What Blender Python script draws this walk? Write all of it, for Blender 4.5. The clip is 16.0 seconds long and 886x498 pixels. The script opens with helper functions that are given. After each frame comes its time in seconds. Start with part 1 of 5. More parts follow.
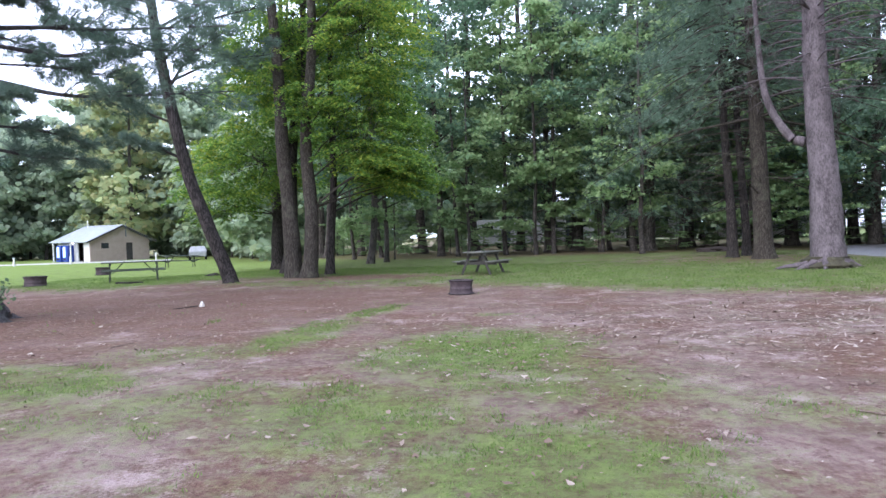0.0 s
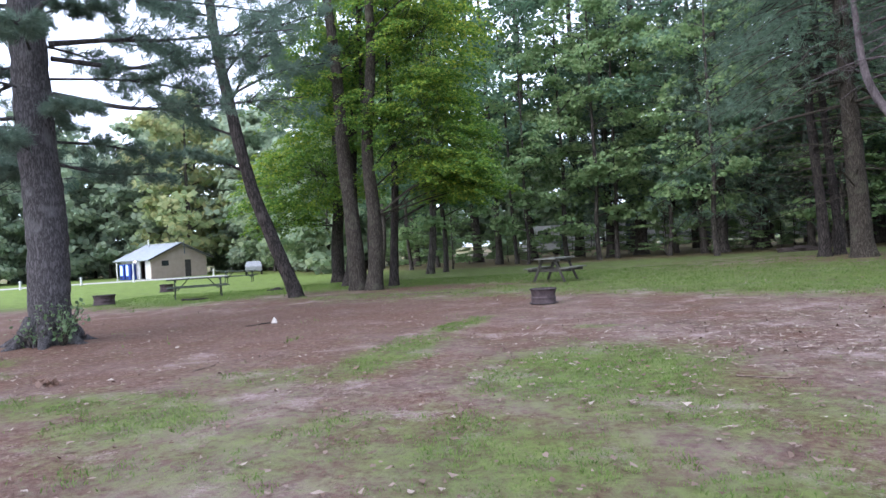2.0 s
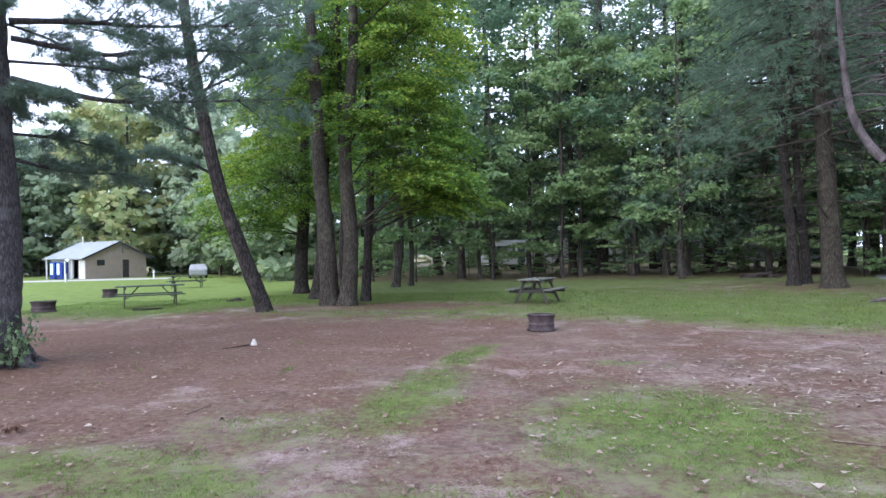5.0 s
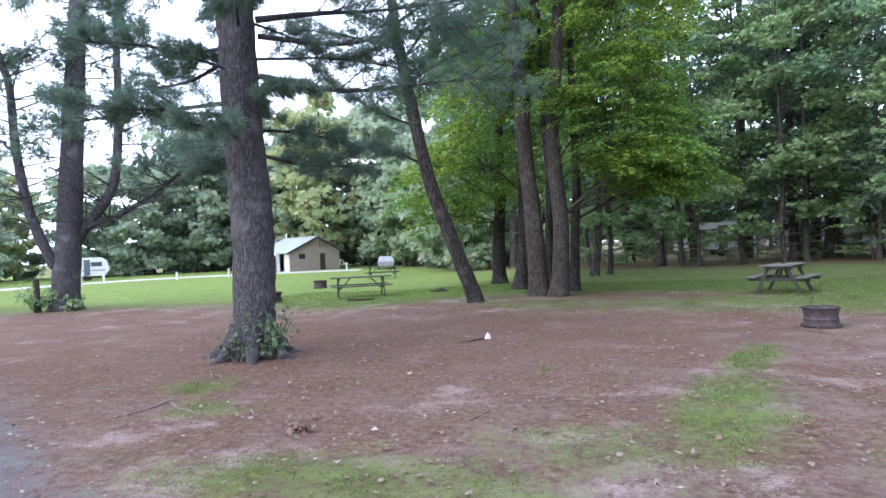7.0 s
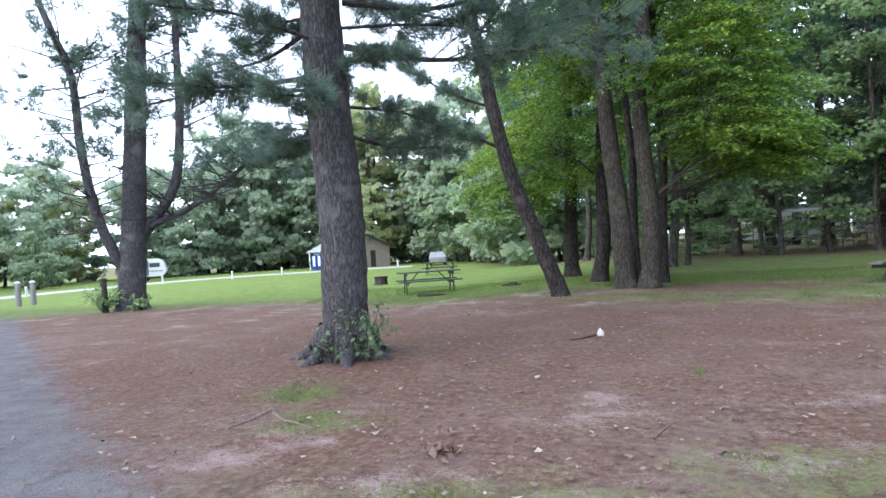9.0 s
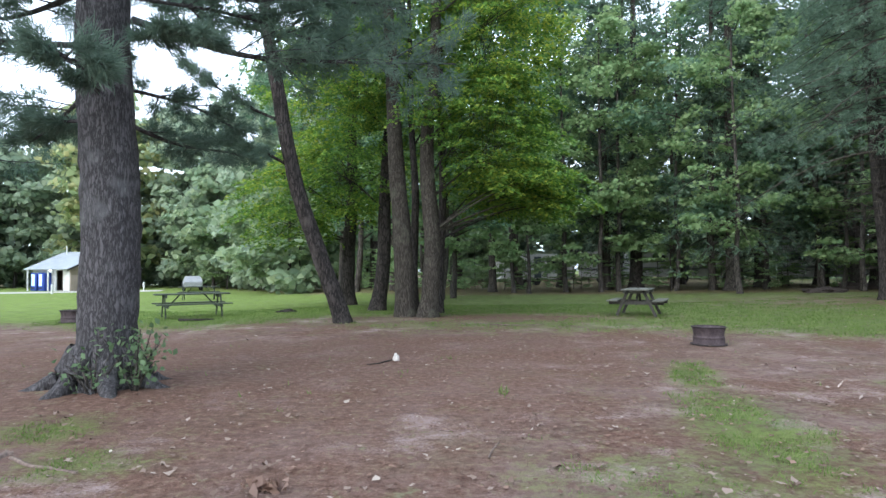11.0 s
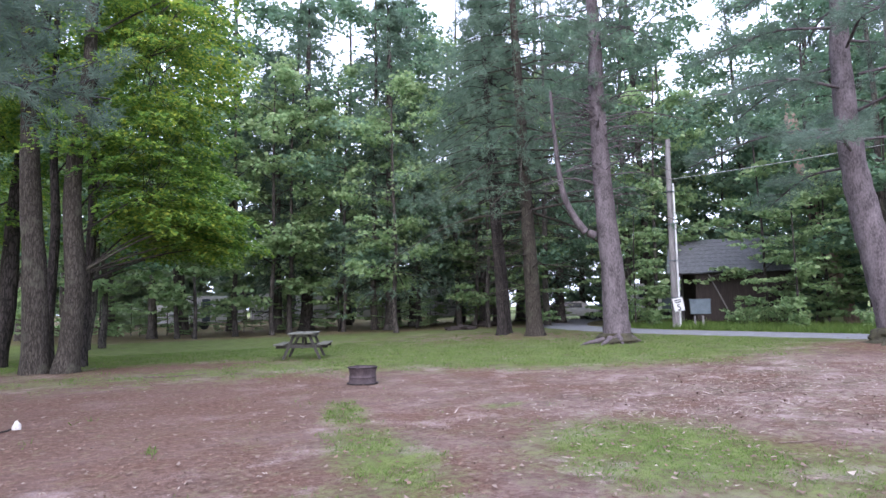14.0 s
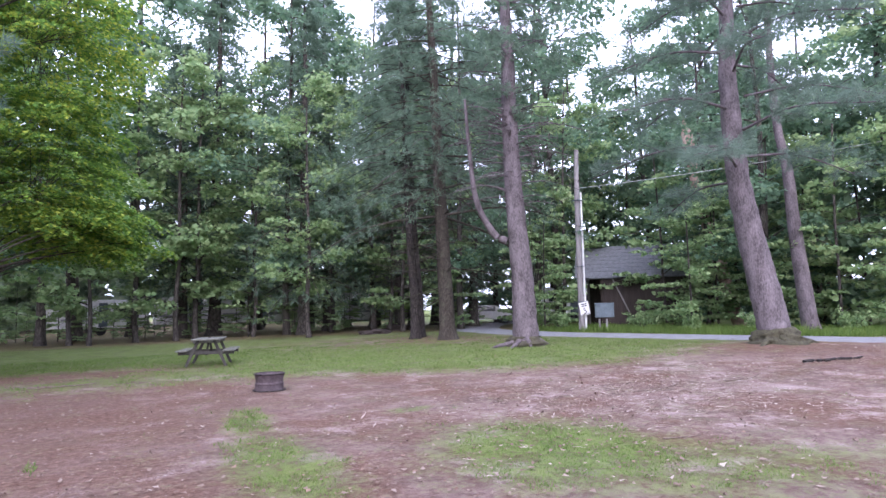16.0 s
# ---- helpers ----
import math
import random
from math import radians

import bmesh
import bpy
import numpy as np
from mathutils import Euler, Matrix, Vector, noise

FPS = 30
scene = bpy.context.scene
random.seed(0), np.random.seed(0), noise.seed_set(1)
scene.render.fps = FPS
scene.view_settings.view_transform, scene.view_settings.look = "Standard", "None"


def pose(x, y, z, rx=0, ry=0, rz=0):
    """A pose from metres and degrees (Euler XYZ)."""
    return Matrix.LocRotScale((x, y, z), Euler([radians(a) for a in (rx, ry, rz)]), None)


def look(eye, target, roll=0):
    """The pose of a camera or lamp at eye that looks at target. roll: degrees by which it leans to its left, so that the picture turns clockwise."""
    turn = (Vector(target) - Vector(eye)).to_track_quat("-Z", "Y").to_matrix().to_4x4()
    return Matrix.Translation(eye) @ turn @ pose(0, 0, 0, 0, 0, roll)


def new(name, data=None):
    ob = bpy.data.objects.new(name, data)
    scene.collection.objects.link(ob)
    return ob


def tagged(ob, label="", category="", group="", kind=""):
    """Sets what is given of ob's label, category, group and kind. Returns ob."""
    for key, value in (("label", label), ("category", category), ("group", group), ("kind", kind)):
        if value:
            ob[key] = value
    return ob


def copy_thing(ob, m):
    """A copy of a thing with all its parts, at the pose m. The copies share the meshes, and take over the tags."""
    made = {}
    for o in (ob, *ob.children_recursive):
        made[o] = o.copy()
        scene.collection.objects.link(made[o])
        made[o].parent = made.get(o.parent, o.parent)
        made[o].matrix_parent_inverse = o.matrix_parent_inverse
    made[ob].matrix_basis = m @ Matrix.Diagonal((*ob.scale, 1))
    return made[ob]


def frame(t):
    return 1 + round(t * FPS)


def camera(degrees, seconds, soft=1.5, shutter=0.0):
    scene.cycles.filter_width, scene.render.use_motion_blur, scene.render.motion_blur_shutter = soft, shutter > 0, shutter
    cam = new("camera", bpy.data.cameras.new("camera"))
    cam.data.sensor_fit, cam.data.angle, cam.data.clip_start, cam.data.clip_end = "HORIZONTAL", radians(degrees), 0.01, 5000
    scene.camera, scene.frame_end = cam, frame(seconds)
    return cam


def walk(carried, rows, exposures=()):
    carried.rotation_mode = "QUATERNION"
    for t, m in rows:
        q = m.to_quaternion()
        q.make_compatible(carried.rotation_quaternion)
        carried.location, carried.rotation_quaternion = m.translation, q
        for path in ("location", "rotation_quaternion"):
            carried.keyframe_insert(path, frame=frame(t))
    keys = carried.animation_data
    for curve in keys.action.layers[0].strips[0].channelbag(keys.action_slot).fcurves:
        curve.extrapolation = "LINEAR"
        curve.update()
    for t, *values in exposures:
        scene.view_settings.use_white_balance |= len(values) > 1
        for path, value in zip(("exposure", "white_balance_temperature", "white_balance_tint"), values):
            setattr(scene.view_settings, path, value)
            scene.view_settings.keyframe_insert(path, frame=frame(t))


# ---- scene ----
cam = camera(72.1, 16.0)
PATH = [
    (0, (0.141, 0.642, 1.415), (0.114, 2.641, 1.373), -1.5),
    (0.5, (-0.068, 0.916, 1.403), (-0.105, 2.915, 1.362), -2.6),
    (1, (-0.283, 1.106, 1.391), (-0.344, 3.105, 1.365), -2.9),
    (1.5, (-0.475, 1.306, 1.399), (-0.605, 3.301, 1.362), -2.6),
    (2, (-0.633, 1.496, 1.401), (-0.809, 3.488, 1.395), -3.2),
    (2.5, (-0.803, 1.737, 1.394), (-1.048, 3.722, 1.399), -3.0),
    (3, (-0.963, 1.84, 1.428), (-1.184, 3.828, 1.435), -1.9),
    (3.2, (-1.011, 1.824, 1.443), (-1.172, 3.818, 1.451), -1.5),
    (5.3, (-2.0, 2.508, 1.704), (-1.993, 4.508, 1.719), -1.0),
    (5.5, (-2.162, 2.658, 1.688), (-2.234, 4.657, 1.703), -1.2),
    (6, (-2.504, 2.852, 1.706), (-2.713, 4.841, 1.71), -1.4),
    (6.5, (-2.819, 3.033, 1.675), (-3.171, 5.002, 1.678), -1.9),
    (7, (-3.175, 3.212, 1.677), (-3.71, 5.139, 1.673), -2.4),
    (7.5, (-3.556, 3.376, 1.699), (-4.189, 5.273, 1.7), -2.9),
    (8, (-3.852, 3.552, 1.677), (-4.516, 5.438, 1.659), -3.2),
    (8.2, (-3.974, 3.629, 1.685), (-4.664, 5.506, 1.675), -3.6),
    (10.3, (-4.992, 4.394, 1.356), (-5.306, 6.369, 1.38), -1.8),
    (10.5, (-5.05, 4.359, 1.37), (-5.201, 6.353, 1.421), -1.3),
    (11, (-5.096, 4.318, 1.41), (-5.003, 6.315, 1.481), -0.4),
    (11.5, (-5.089, 4.297, 1.42), (-4.833, 6.279, 1.5), -0.0),
    (12, (-5.092, 4.185, 1.454), (-4.652, 6.133, 1.56), 0.1),
    (12.5, (-5.078, 4.126, 1.48), (-4.448, 6.019, 1.618), 0.0),
    (13, (-5.044, 4.04, 1.509), (-4.236, 5.862, 1.674), -0.4),
    (13.5, (-5.04, 3.955, 1.508), (-4.084, 5.702, 1.689), -0.7),
    (14, (-5.041, 3.86, 1.526), (-3.968, 5.537, 1.716), -1.1),
    (14.5, (-5.058, 3.784, 1.541), (-3.89, 5.395, 1.742), -1.2),
    (15, (-5.024, 3.744, 1.55), (-3.802, 5.314, 1.752), -1.2),
    (15.5, (-5.003, 3.732, 1.543), (-3.743, 5.273, 1.744), -1.3),
    (16, (-4.979, 3.724, 1.546), (-3.689, 5.24, 1.742), -1.2),
]
walk(cam, [(t, look(eye, target, roll)) for t, eye, target, roll in PATH],
     [(t, stops, kelvin, tint) for t, stops, kelvin, tint in ((0, 1.03, 5920, 19), (1.5, 0.86, 5980, 17), (2.5, 0.83, 5990, 17), (5.5, 0.88, 5890, 16), (8, 1.02, 5850, 16),
      (10.5, 0.8, 6110, 7), (12, 0.9, 6120, 10), (13, 0.96, 6050, 15), (14, 1.1, 6010, 23), (16, 1.25, 5960, 29))])

# ---- world and light: an overcast evening, light from the whole sky ----
world = bpy.data.worlds.new("world")
scene.world = world
world.use_nodes = True
wn, wl = world.node_tree.nodes, world.node_tree.links
sky = wn.new("ShaderNodeTexSky")
sky.sky_type, sky.sun_disc = "NISHITA", False
sky.sun_elevation, sky.sun_rotation = radians(32), radians(220)
sky.air_density, sky.dust_density, sky.ozone_density = 1.0, 4.0, 1.0
cloud = wn.new("ShaderNodeMix")
cloud.data_type = "RGBA"
cloud.inputs["Factor"].default_value = 0.85
cloud.inputs["B"].default_value = (9.0, 10.0, 11.9, 1)
wl.new(sky.outputs["Color"], cloud.inputs["A"])
wl.new(cloud.outputs["Result"], wn["Background"].inputs["Color"])
wn["Background"].inputs["Strength"].default_value = 0.165
sun_data = bpy.data.lights.new("sun", "SUN")
sun_data.energy, sun_data.angle, sun_data.color = 1.5, radians(60), (1.0, 0.97, 0.92)
sun = new("sun", sun_data)
sun.matrix_world = look((-20, -24, 19.5), (0, 0, 0))

# ---- materials ----

def nodes_of(name):
    m = bpy.data.materials.new(name)
    m.use_nodes = True
    return m, m.node_tree.nodes, m.node_tree.links


def ramp(n, stops):
    r = n.new("ShaderNodeValToRGB")
    while len(r.color_ramp.elements) < len(stops):
        r.color_ramp.elements.new(0.5)
    for e, (p, c) in zip(r.color_ramp.elements, stops):
        e.position, e.color = p, (*c, 1)
    return r


def plain(name, a, b, scale=6.0, rough=0.7, metal=0.0, bump=0.2, stretch=(1, 1, 1), fine=5.0, spec=0.3):
    """A surface that varies between two colours at two scales, with a fine relief."""
    m, n, l = nodes_of(name)
    p = n["Principled BSDF"]
    tc, mp = n.new("ShaderNodeTexCoord"), n.new("ShaderNodeMapping")
    mp.inputs["Scale"].default_value = stretch
    l.new(tc.outputs["Object"], mp.inputs["Vector"])
    t1, t2 = n.new("ShaderNodeTexNoise"), n.new("ShaderNodeTexNoise")
    t1.inputs["Scale"].default_value, t1.inputs["Detail"].default_value = scale, 4
    t2.inputs["Scale"].default_value, t2.inputs["Detail"].default_value = scale * fine, 5
    for t in (t1, t2):
        l.new(mp.outputs["Vector"], t.inputs["Vector"])
    mx = n.new("ShaderNodeMath")
    mx.operation = "ADD"
    l.new(t1.outputs["Fac"], mx.inputs[0])
    l.new(t2.outputs["Fac"], mx.inputs[1])
    half = n.new("ShaderNodeMath")
    half.operation = "MULTIPLY"
    half.inputs[1].default_value = 0.5
    l.new(mx.outputs[0], half.inputs[0])
    r = ramp(n, [(0.35, a), (0.65, b)])
    l.new(half.outputs[0], r.inputs["Fac"])
    l.new(r.outputs["Color"], p.inputs["Base Color"])
    p.inputs["Roughness"].default_value, p.inputs["Metallic"].default_value = rough, metal
    p.inputs["Specular IOR Level"].default_value = spec
    if bump:
        bp = n.new("ShaderNodeBump")
        bp.inputs["Strength"].default_value, bp.inputs["Distance"].default_value = bump, 0.02
        l.new(half.outputs[0], bp.inputs["Height"])
        l.new(bp.outputs["Normal"], p.inputs["Normal"])
    return m


def bark(name, dark, light, scale=9.0, moss=None):
    """Ridged bark: stretched noise and cells along the stem, with lichen blotches."""
    m, n, l = nodes_of(name)
    p = n["Principled BSDF"]
    tc, mp = n.new("ShaderNodeTexCoord"), n.new("ShaderNodeMapping")
    mp.inputs["Scale"].default_value = (1, 1, 0.22)
    l.new(tc.outputs["Object"], mp.inputs["Vector"])
    v, t, big = n.new("ShaderNodeTexVoronoi"), n.new("ShaderNodeTexNoise"), n.new("ShaderNodeTexNoise")
    v.feature = "DISTANCE_TO_EDGE"
    v.inputs["Scale"].default_value = scale * 1.6
    t.inputs["Scale"].default_value, t.inputs["Detail"].default_value = scale * 2, 6
    big.inputs["Scale"].default_value, big.inputs["Detail"].default_value = 2.2, 4
    warp = n.new("ShaderNodeVectorMath")
    warp.operation = "MULTIPLY_ADD"
    warp.inputs[1].default_value = (0.12, 0.12, 0.12)
    l.new(t.outputs["Color"], warp.inputs[0])
    l.new(mp.outputs["Vector"], warp.inputs[2])
    l.new(mp.outputs["Vector"], t.inputs["Vector"])
    l.new(warp.outputs[0], v.inputs["Vector"])
    l.new(tc.outputs["Object"], big.inputs["Vector"])
    rv = ramp(n, [(0.0, (0, 0, 0)), (0.22, (1, 1, 1))])
    l.new(v.outputs["Distance"], rv.inputs["Fac"])
    mul = n.new("ShaderNodeMath")
    mul.operation = "MULTIPLY"
    l.new(rv.outputs["Color"], mul.inputs[0])
    l.new(t.outputs["Fac"], mul.inputs[1])
    col = ramp(n, [(0.05, dark), (0.6, light)])
    l.new(mul.outputs[0], col.inputs["Fac"])
    lich = n.new("ShaderNodeMix")
    lich.data_type = "RGBA"
    lich.inputs["B"].default_value = (*(moss or tuple(min(1, c * 1.35) for c in light)), 1)
    rb = ramp(n, [(0.56, (0, 0, 0)), (0.72, (0.6, 0.6, 0.6))])
    l.new(big.outputs["Fac"], rb.inputs["Fac"])
    l.new(rb.outputs["Color"], lich.inputs["Factor"])
    l.new(col.outputs["Color"], lich.inputs["A"])
    l.new(lich.outputs["Result"], p.inputs["Base Color"])
    p.inputs["Roughness"].default_value = 0.92
    p.inputs["Specular IOR Level"].default_value = 0.15
    bp = n.new("ShaderNodeBump")
    bp.inputs["Strength"].default_value, bp.inputs["Distance"].default_value = 0.8, 0.035
    l.new(mul.outputs[0], bp.inputs["Height"])
    l.new(bp.outputs["Normal"], p.inputs["Normal"])
    return m


def leafy(name, stops, through_light=0.45, scale=0.35, rough=0.6):
    """Foliage: each leaf has its own shade, drifting slowly over the crown; some light comes through."""
    m, n, l = nodes_of(name)
    p = n["Principled BSDF"]
    out = n["Material Output"]
    geo, tc, t = n.new("ShaderNodeNewGeometry"), n.new("ShaderNodeTexCoord"), n.new("ShaderNodeTexNoise")
    t.inputs["Scale"].default_value, t.inputs["Detail"].default_value = scale, 2
    l.new(tc.outputs["Object"], t.inputs["Vector"])
    mx = n.new("ShaderNodeMix")
    mx.inputs["Factor"].default_value = 0.5
    l.new(geo.outputs["Random Per Island"], mx.inputs["A"])
    l.new(t.outputs["Fac"], mx.inputs["B"])
    r = ramp(n, stops)
    l.new(mx.outputs["Result"], r.inputs["Fac"])
    l.new(r.outputs["Color"], p.inputs["Base Color"])
    p.inputs["Roughness"].default_value = rough
    p.inputs["Specular IOR Level"].default_value = 0.25
    tr, ms = n.new("ShaderNodeBsdfTranslucent"), n.new("ShaderNodeMixShader")
    l.new(r.outputs["Color"], tr.inputs["Color"])
    ms.inputs["Fac"].default_value = through_light
    l.new(p.outputs["BSDF"], ms.inputs[1])
    l.new(tr.outputs["BSDF"], ms.inputs[2])
    l.new(ms.outputs["Shader"], out.inputs["Surface"])
    return m


def ground_material():
    m, n, l = nodes_of("ground")
    p = n["Principled BSDF"]
    geo = n.new("ShaderNodeNewGeometry")

    def tex(scale, detail=5, rough=0.6):
        t = n.new("ShaderNodeTexNoise")
        t.inputs["Scale"].default_value, t.inputs["Detail"].default_value, t.inputs["Roughness"].default_value = scale, detail, rough
        l.new(geo.outputs["Position"], t.inputs["Vector"])
        return t.outputs["Fac"]

    def math_node(op, a, b=None, c=None, clamp=False):
        q = n.new("ShaderNodeMath")
        q.operation, q.use_clamp = op, clamp
        for i, s in enumerate((a, b, c)):
            if s is None:
                continue
            if isinstance(s, (int, float)):
                q.inputs[i].default_value = s
            else:
                l.new(s, q.inputs[i])
        return q.outputs[0]

    def mixed(f, a, b):
        q = n.new("ShaderNodeMix")
        q.data_type = "RGBA"
        l.new(f, q.inputs["Factor"])
        for k, s in (("A", a), ("B", b)):
            if isinstance(s, tuple):
                q.inputs[k].default_value = (*s, 1)
            else:
                l.new(s, q.inputs[k])
        return q.outputs["Result"]

    def mask(name):
        a = n.new("ShaderNodeAttribute")
        a.attribute_name = name
        return a.outputs["Fac"]

    big, mid, fine, grain = tex(0.55, 6, 0.65), tex(2.4, 6, 0.65), tex(11, 6, 0.75), tex(45, 4, 0.7)
    dirt = ramp(n, [(0.37, (0.07, 0.046, 0.038)), (0.46, (0.14, 0.094, 0.08)), (0.53, (0.205, 0.146, 0.13)), (0.62, (0.34, 0.265, 0.25))])
    l.new(math_node("MULTIPLY_ADD", math_node("ADD", fine, mid), 0.33, math_node("MULTIPLY", big, 0.34)), dirt.inputs["Fac"])
    litter = ramp(n, [(0.36, (0.065, 0.036, 0.026)), (0.52, (0.145, 0.085, 0.063)), (0.68, (0.26, 0.172, 0.138))])
    l.new(math_node("MULTIPLY_ADD", fine, 0.6, math_node("MULTIPLY", grain, 0.4)), litter.inputs["Fac"])
    turf = ramp(n, [(0.36, (0.055, 0.085, 0.024)), (0.5, (0.093, 0.138, 0.036)), (0.64, (0.15, 0.178, 0.058))])
    l.new(math_node("MULTIPLY_ADD", fine, 0.5, math_node("MULTIPLY", mid, 0.5)), turf.inputs["Fac"])
    # sunlight on the left lawn, put into the grass colour
    sunlit_turf = ramp(n, [(0.3, (0.105, 0.185, 0.032)), (0.7, (0.2, 0.28, 0.06))])
    l.new(mid, sunlit_turf.inputs["Fac"])
    grit = ramp(n, [(0.35, (0.085, 0.08, 0.085)), (0.65, (0.175, 0.165, 0.172))])
    l.new(math_node("MULTIPLY_ADD", grain, 0.5, math_node("MULTIPLY", mid, 0.5)), grit.inputs["Fac"])

    def cut(name, lo=0.0, width=0.35):
        v = math_node("ADD", mask(name), math_node("MULTIPLY", math_node("SUBTRACT", math_node("MULTIPLY_ADD", fine, 0.55, math_node("MULTIPLY", mid, 0.45)), 0.5), 3.2))
        return math_node("DIVIDE", math_node("SUBTRACT", v, 0.5 - width / 2 + lo), width, None, True)

    wide = tex(0.9, 7, 0.7)
    thin = ramp(n, [(0.48, (0, 0, 0)), (0.6, (0.6, 0.6, 0.6))])
    l.new(math_node("MULTIPLY_ADD", wide, 0.6, math_node("MULTIPLY", fine, 0.4)), thin.inputs["Fac"])
    olive = ramp(n, [(0.35, (0.062, 0.064, 0.032)), (0.65, (0.165, 0.155, 0.09))])
    l.new(fine, olive.inputs["Fac"])
    earth = mixed(thin.outputs["Color"], dirt.outputs["Color"], olive.outputs["Color"])
    humus = ramp(n, [(0.42, (0.95, 0.95, 0.95)), (0.55, (0, 0, 0))])
    l.new(math_node("MULTIPLY_ADD", tex(0.5, 8, 0.72), 0.75, math_node("MULTIPLY", fine, 0.25)), humus.inputs["Fac"])
    earth = mixed(humus.outputs["Color"], earth, litter.outputs["Color"])
    spots = ramp(n, [(0.53, (0, 0, 0)), (0.62, (0.75, 0.75, 0.75))])
    l.new(math_node("MULTIPLY_ADD", tex(0.85, 8, 0.72), 0.75, math_node("MULTIPLY", grain, 0.25)), spots.inputs["Fac"])
    earth = mixed(spots.outputs["Color"], earth, (0.38, 0.3, 0.285))
    c = mixed(math_node("MULTIPLY", cut("litter", 0, 0.6), 0.8), earth, litter.outputs["Color"])
    c = mixed(cut("drive", 0, 0.5), c, grit.outputs["Color"])
    grass = mixed(mask("sunny"), turf.outputs["Color"], sunlit_turf.outputs["Color"])
    g = math_node("MULTIPLY", cut("grass", 0, 0.8), 0.88)
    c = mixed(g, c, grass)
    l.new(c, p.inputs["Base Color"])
    p.inputs["Roughness"].default_value = 0.95
    p.inputs["Specular IOR Level"].default_value = 0.1
    bp = n.new("ShaderNodeBump")
    bp.inputs["Strength"].default_value, bp.inputs["Distance"].default_value = 0.9, 0.05
    l.new(math_node("MULTIPLY_ADD", grain, 0.45, fine), bp.inputs["Height"])
    l.new(bp.outputs["Normal"], p.inputs["Normal"])
    return m


M_GROUND = ground_material()
M_PINE = bark("pine_bark", (0.045, 0.042, 0.044), (0.125, 0.117, 0.12), 14, (0.19, 0.19, 0.19))
M_SPRUCE = plain("spruce_bark", (0.042, 0.035, 0.037), (0.155, 0.132, 0.138), 4.5, 0.92, 0, 0.9, (1, 1, 0.45), 6.0, 0.15)
M_MAPLE = bark("maple_bark", (0.03, 0.026, 0.021), (0.095, 0.082, 0.067), 12, (0.115, 0.115, 0.085))
M_DARK = bark("dark_bark", (0.018, 0.016, 0.015), (0.07, 0.06, 0.055), 9)
M_WOODS = bark("woodland_bark", (0.03, 0.027, 0.024), (0.115, 0.1, 0.088), 8, (0.14, 0.145, 0.11))
M_SNAG = plain("bare_wood", (0.2, 0.13, 0.1), (0.42, 0.31, 0.26), 3, 0.9, 0, 0.5, (1, 1, 0.2))
M_MOSS = plain("moss", (0.022, 0.02, 0.013), (0.075, 0.07, 0.042), 9, 0.95, 0, 0.9)
L_MAPLE = leafy("maple_leaves", [(0.2, (0.07, 0.15, 0.04)), (0.46, (0.125, 0.24, 0.046)), (0.63, (0.23, 0.35, 0.056)), (0.8, (0.46, 0.48, 0.07))], 0.55, 0.3)
L_WOOD = leafy("woodland_leaves", [(0.2, (0.085, 0.155, 0.1)), (0.5, (0.135, 0.23, 0.138)), (0.8, (0.21, 0.305, 0.18))], 0.5)
# green leaves of distant trees, with haze mixed into the colour
L_PALE_HAZE = leafy("hazed_green_leaves", [(0.2, (0.21, 0.3, 0.19)), (0.5, (0.31, 0.4, 0.25)), (0.8, (0.43, 0.5, 0.3))], 0.6)
L_LIGHT = leafy("light_green_leaves", [(0.2, (0.15, 0.25, 0.115)), (0.5, (0.235, 0.35, 0.155)), (0.8, (0.36, 0.45, 0.22))], 0.5)
# yellowing leaves, lightened further for the haze of distance
L_AUTUMN = leafy("hazed_turning_leaves", [(0.2, (0.27, 0.36, 0.18)), (0.5, (0.39, 0.45, 0.23)), (0.8, (0.53, 0.5, 0.25))], 0.65)
L_HEM = leafy("hemlock_needles", [(0.2, (0.09, 0.148, 0.108)), (0.6, (0.145, 0.215, 0.148)), (0.9, (0.215, 0.285, 0.19))], 0.5, 0.6)
L_PINE = leafy("pine_needles", [(0.2, (0.085, 0.14, 0.11)), (0.6, (0.14, 0.2, 0.15)), (0.9, (0.2, 0.27, 0.19))], 0.45, 0.6)
# leaf colour paled to stand for haze over the far trees
L_FAR_HAZE = leafy("hazed_far_leaves", [(0.2, (0.27, 0.35, 0.26)), (0.5, (0.37, 0.46, 0.33)), (0.8, (0.48, 0.55, 0.38))], 0.65)
L_SHRUB = leafy("shrub_leaves", [(0.2, (0.1, 0.15, 0.1)), (0.8, (0.24, 0.31, 0.21))], 0.35, 2)
L_SHOOT = leafy("young_shoot_leaves", [(0.2, (0.075, 0.13, 0.06)), (0.8, (0.19, 0.27, 0.14))], 0.4, 2)
L_FALLEN = leafy("fallen_leaves", [(0.15, (0.1, 0.062, 0.045)), (0.5, (0.165, 0.115, 0.088)), (0.7, (0.25, 0.19, 0.155)), (0.88, (0.5, 0.45, 0.38))], 0.1, 3, 0.8)
L_BROWN = leafy("brown_fallen_leaves", [(0.2, (0.09, 0.05, 0.036)), (0.55, (0.16, 0.095, 0.07)), (0.85, (0.27, 0.18, 0.135))], 0.1, 3, 0.85)
L_GRASS = leafy("grass_blades", [(0.2, (0.07, 0.13, 0.028)), (0.6, (0.125, 0.2, 0.042)), (0.9, (0.21, 0.26, 0.08))], 0.45, 1.5)
M_TABLE = plain("weathered_boards", (0.075, 0.075, 0.062), (0.165, 0.165, 0.138), 5, 0.85, 0, 0.4, (0.25, 4, 4))
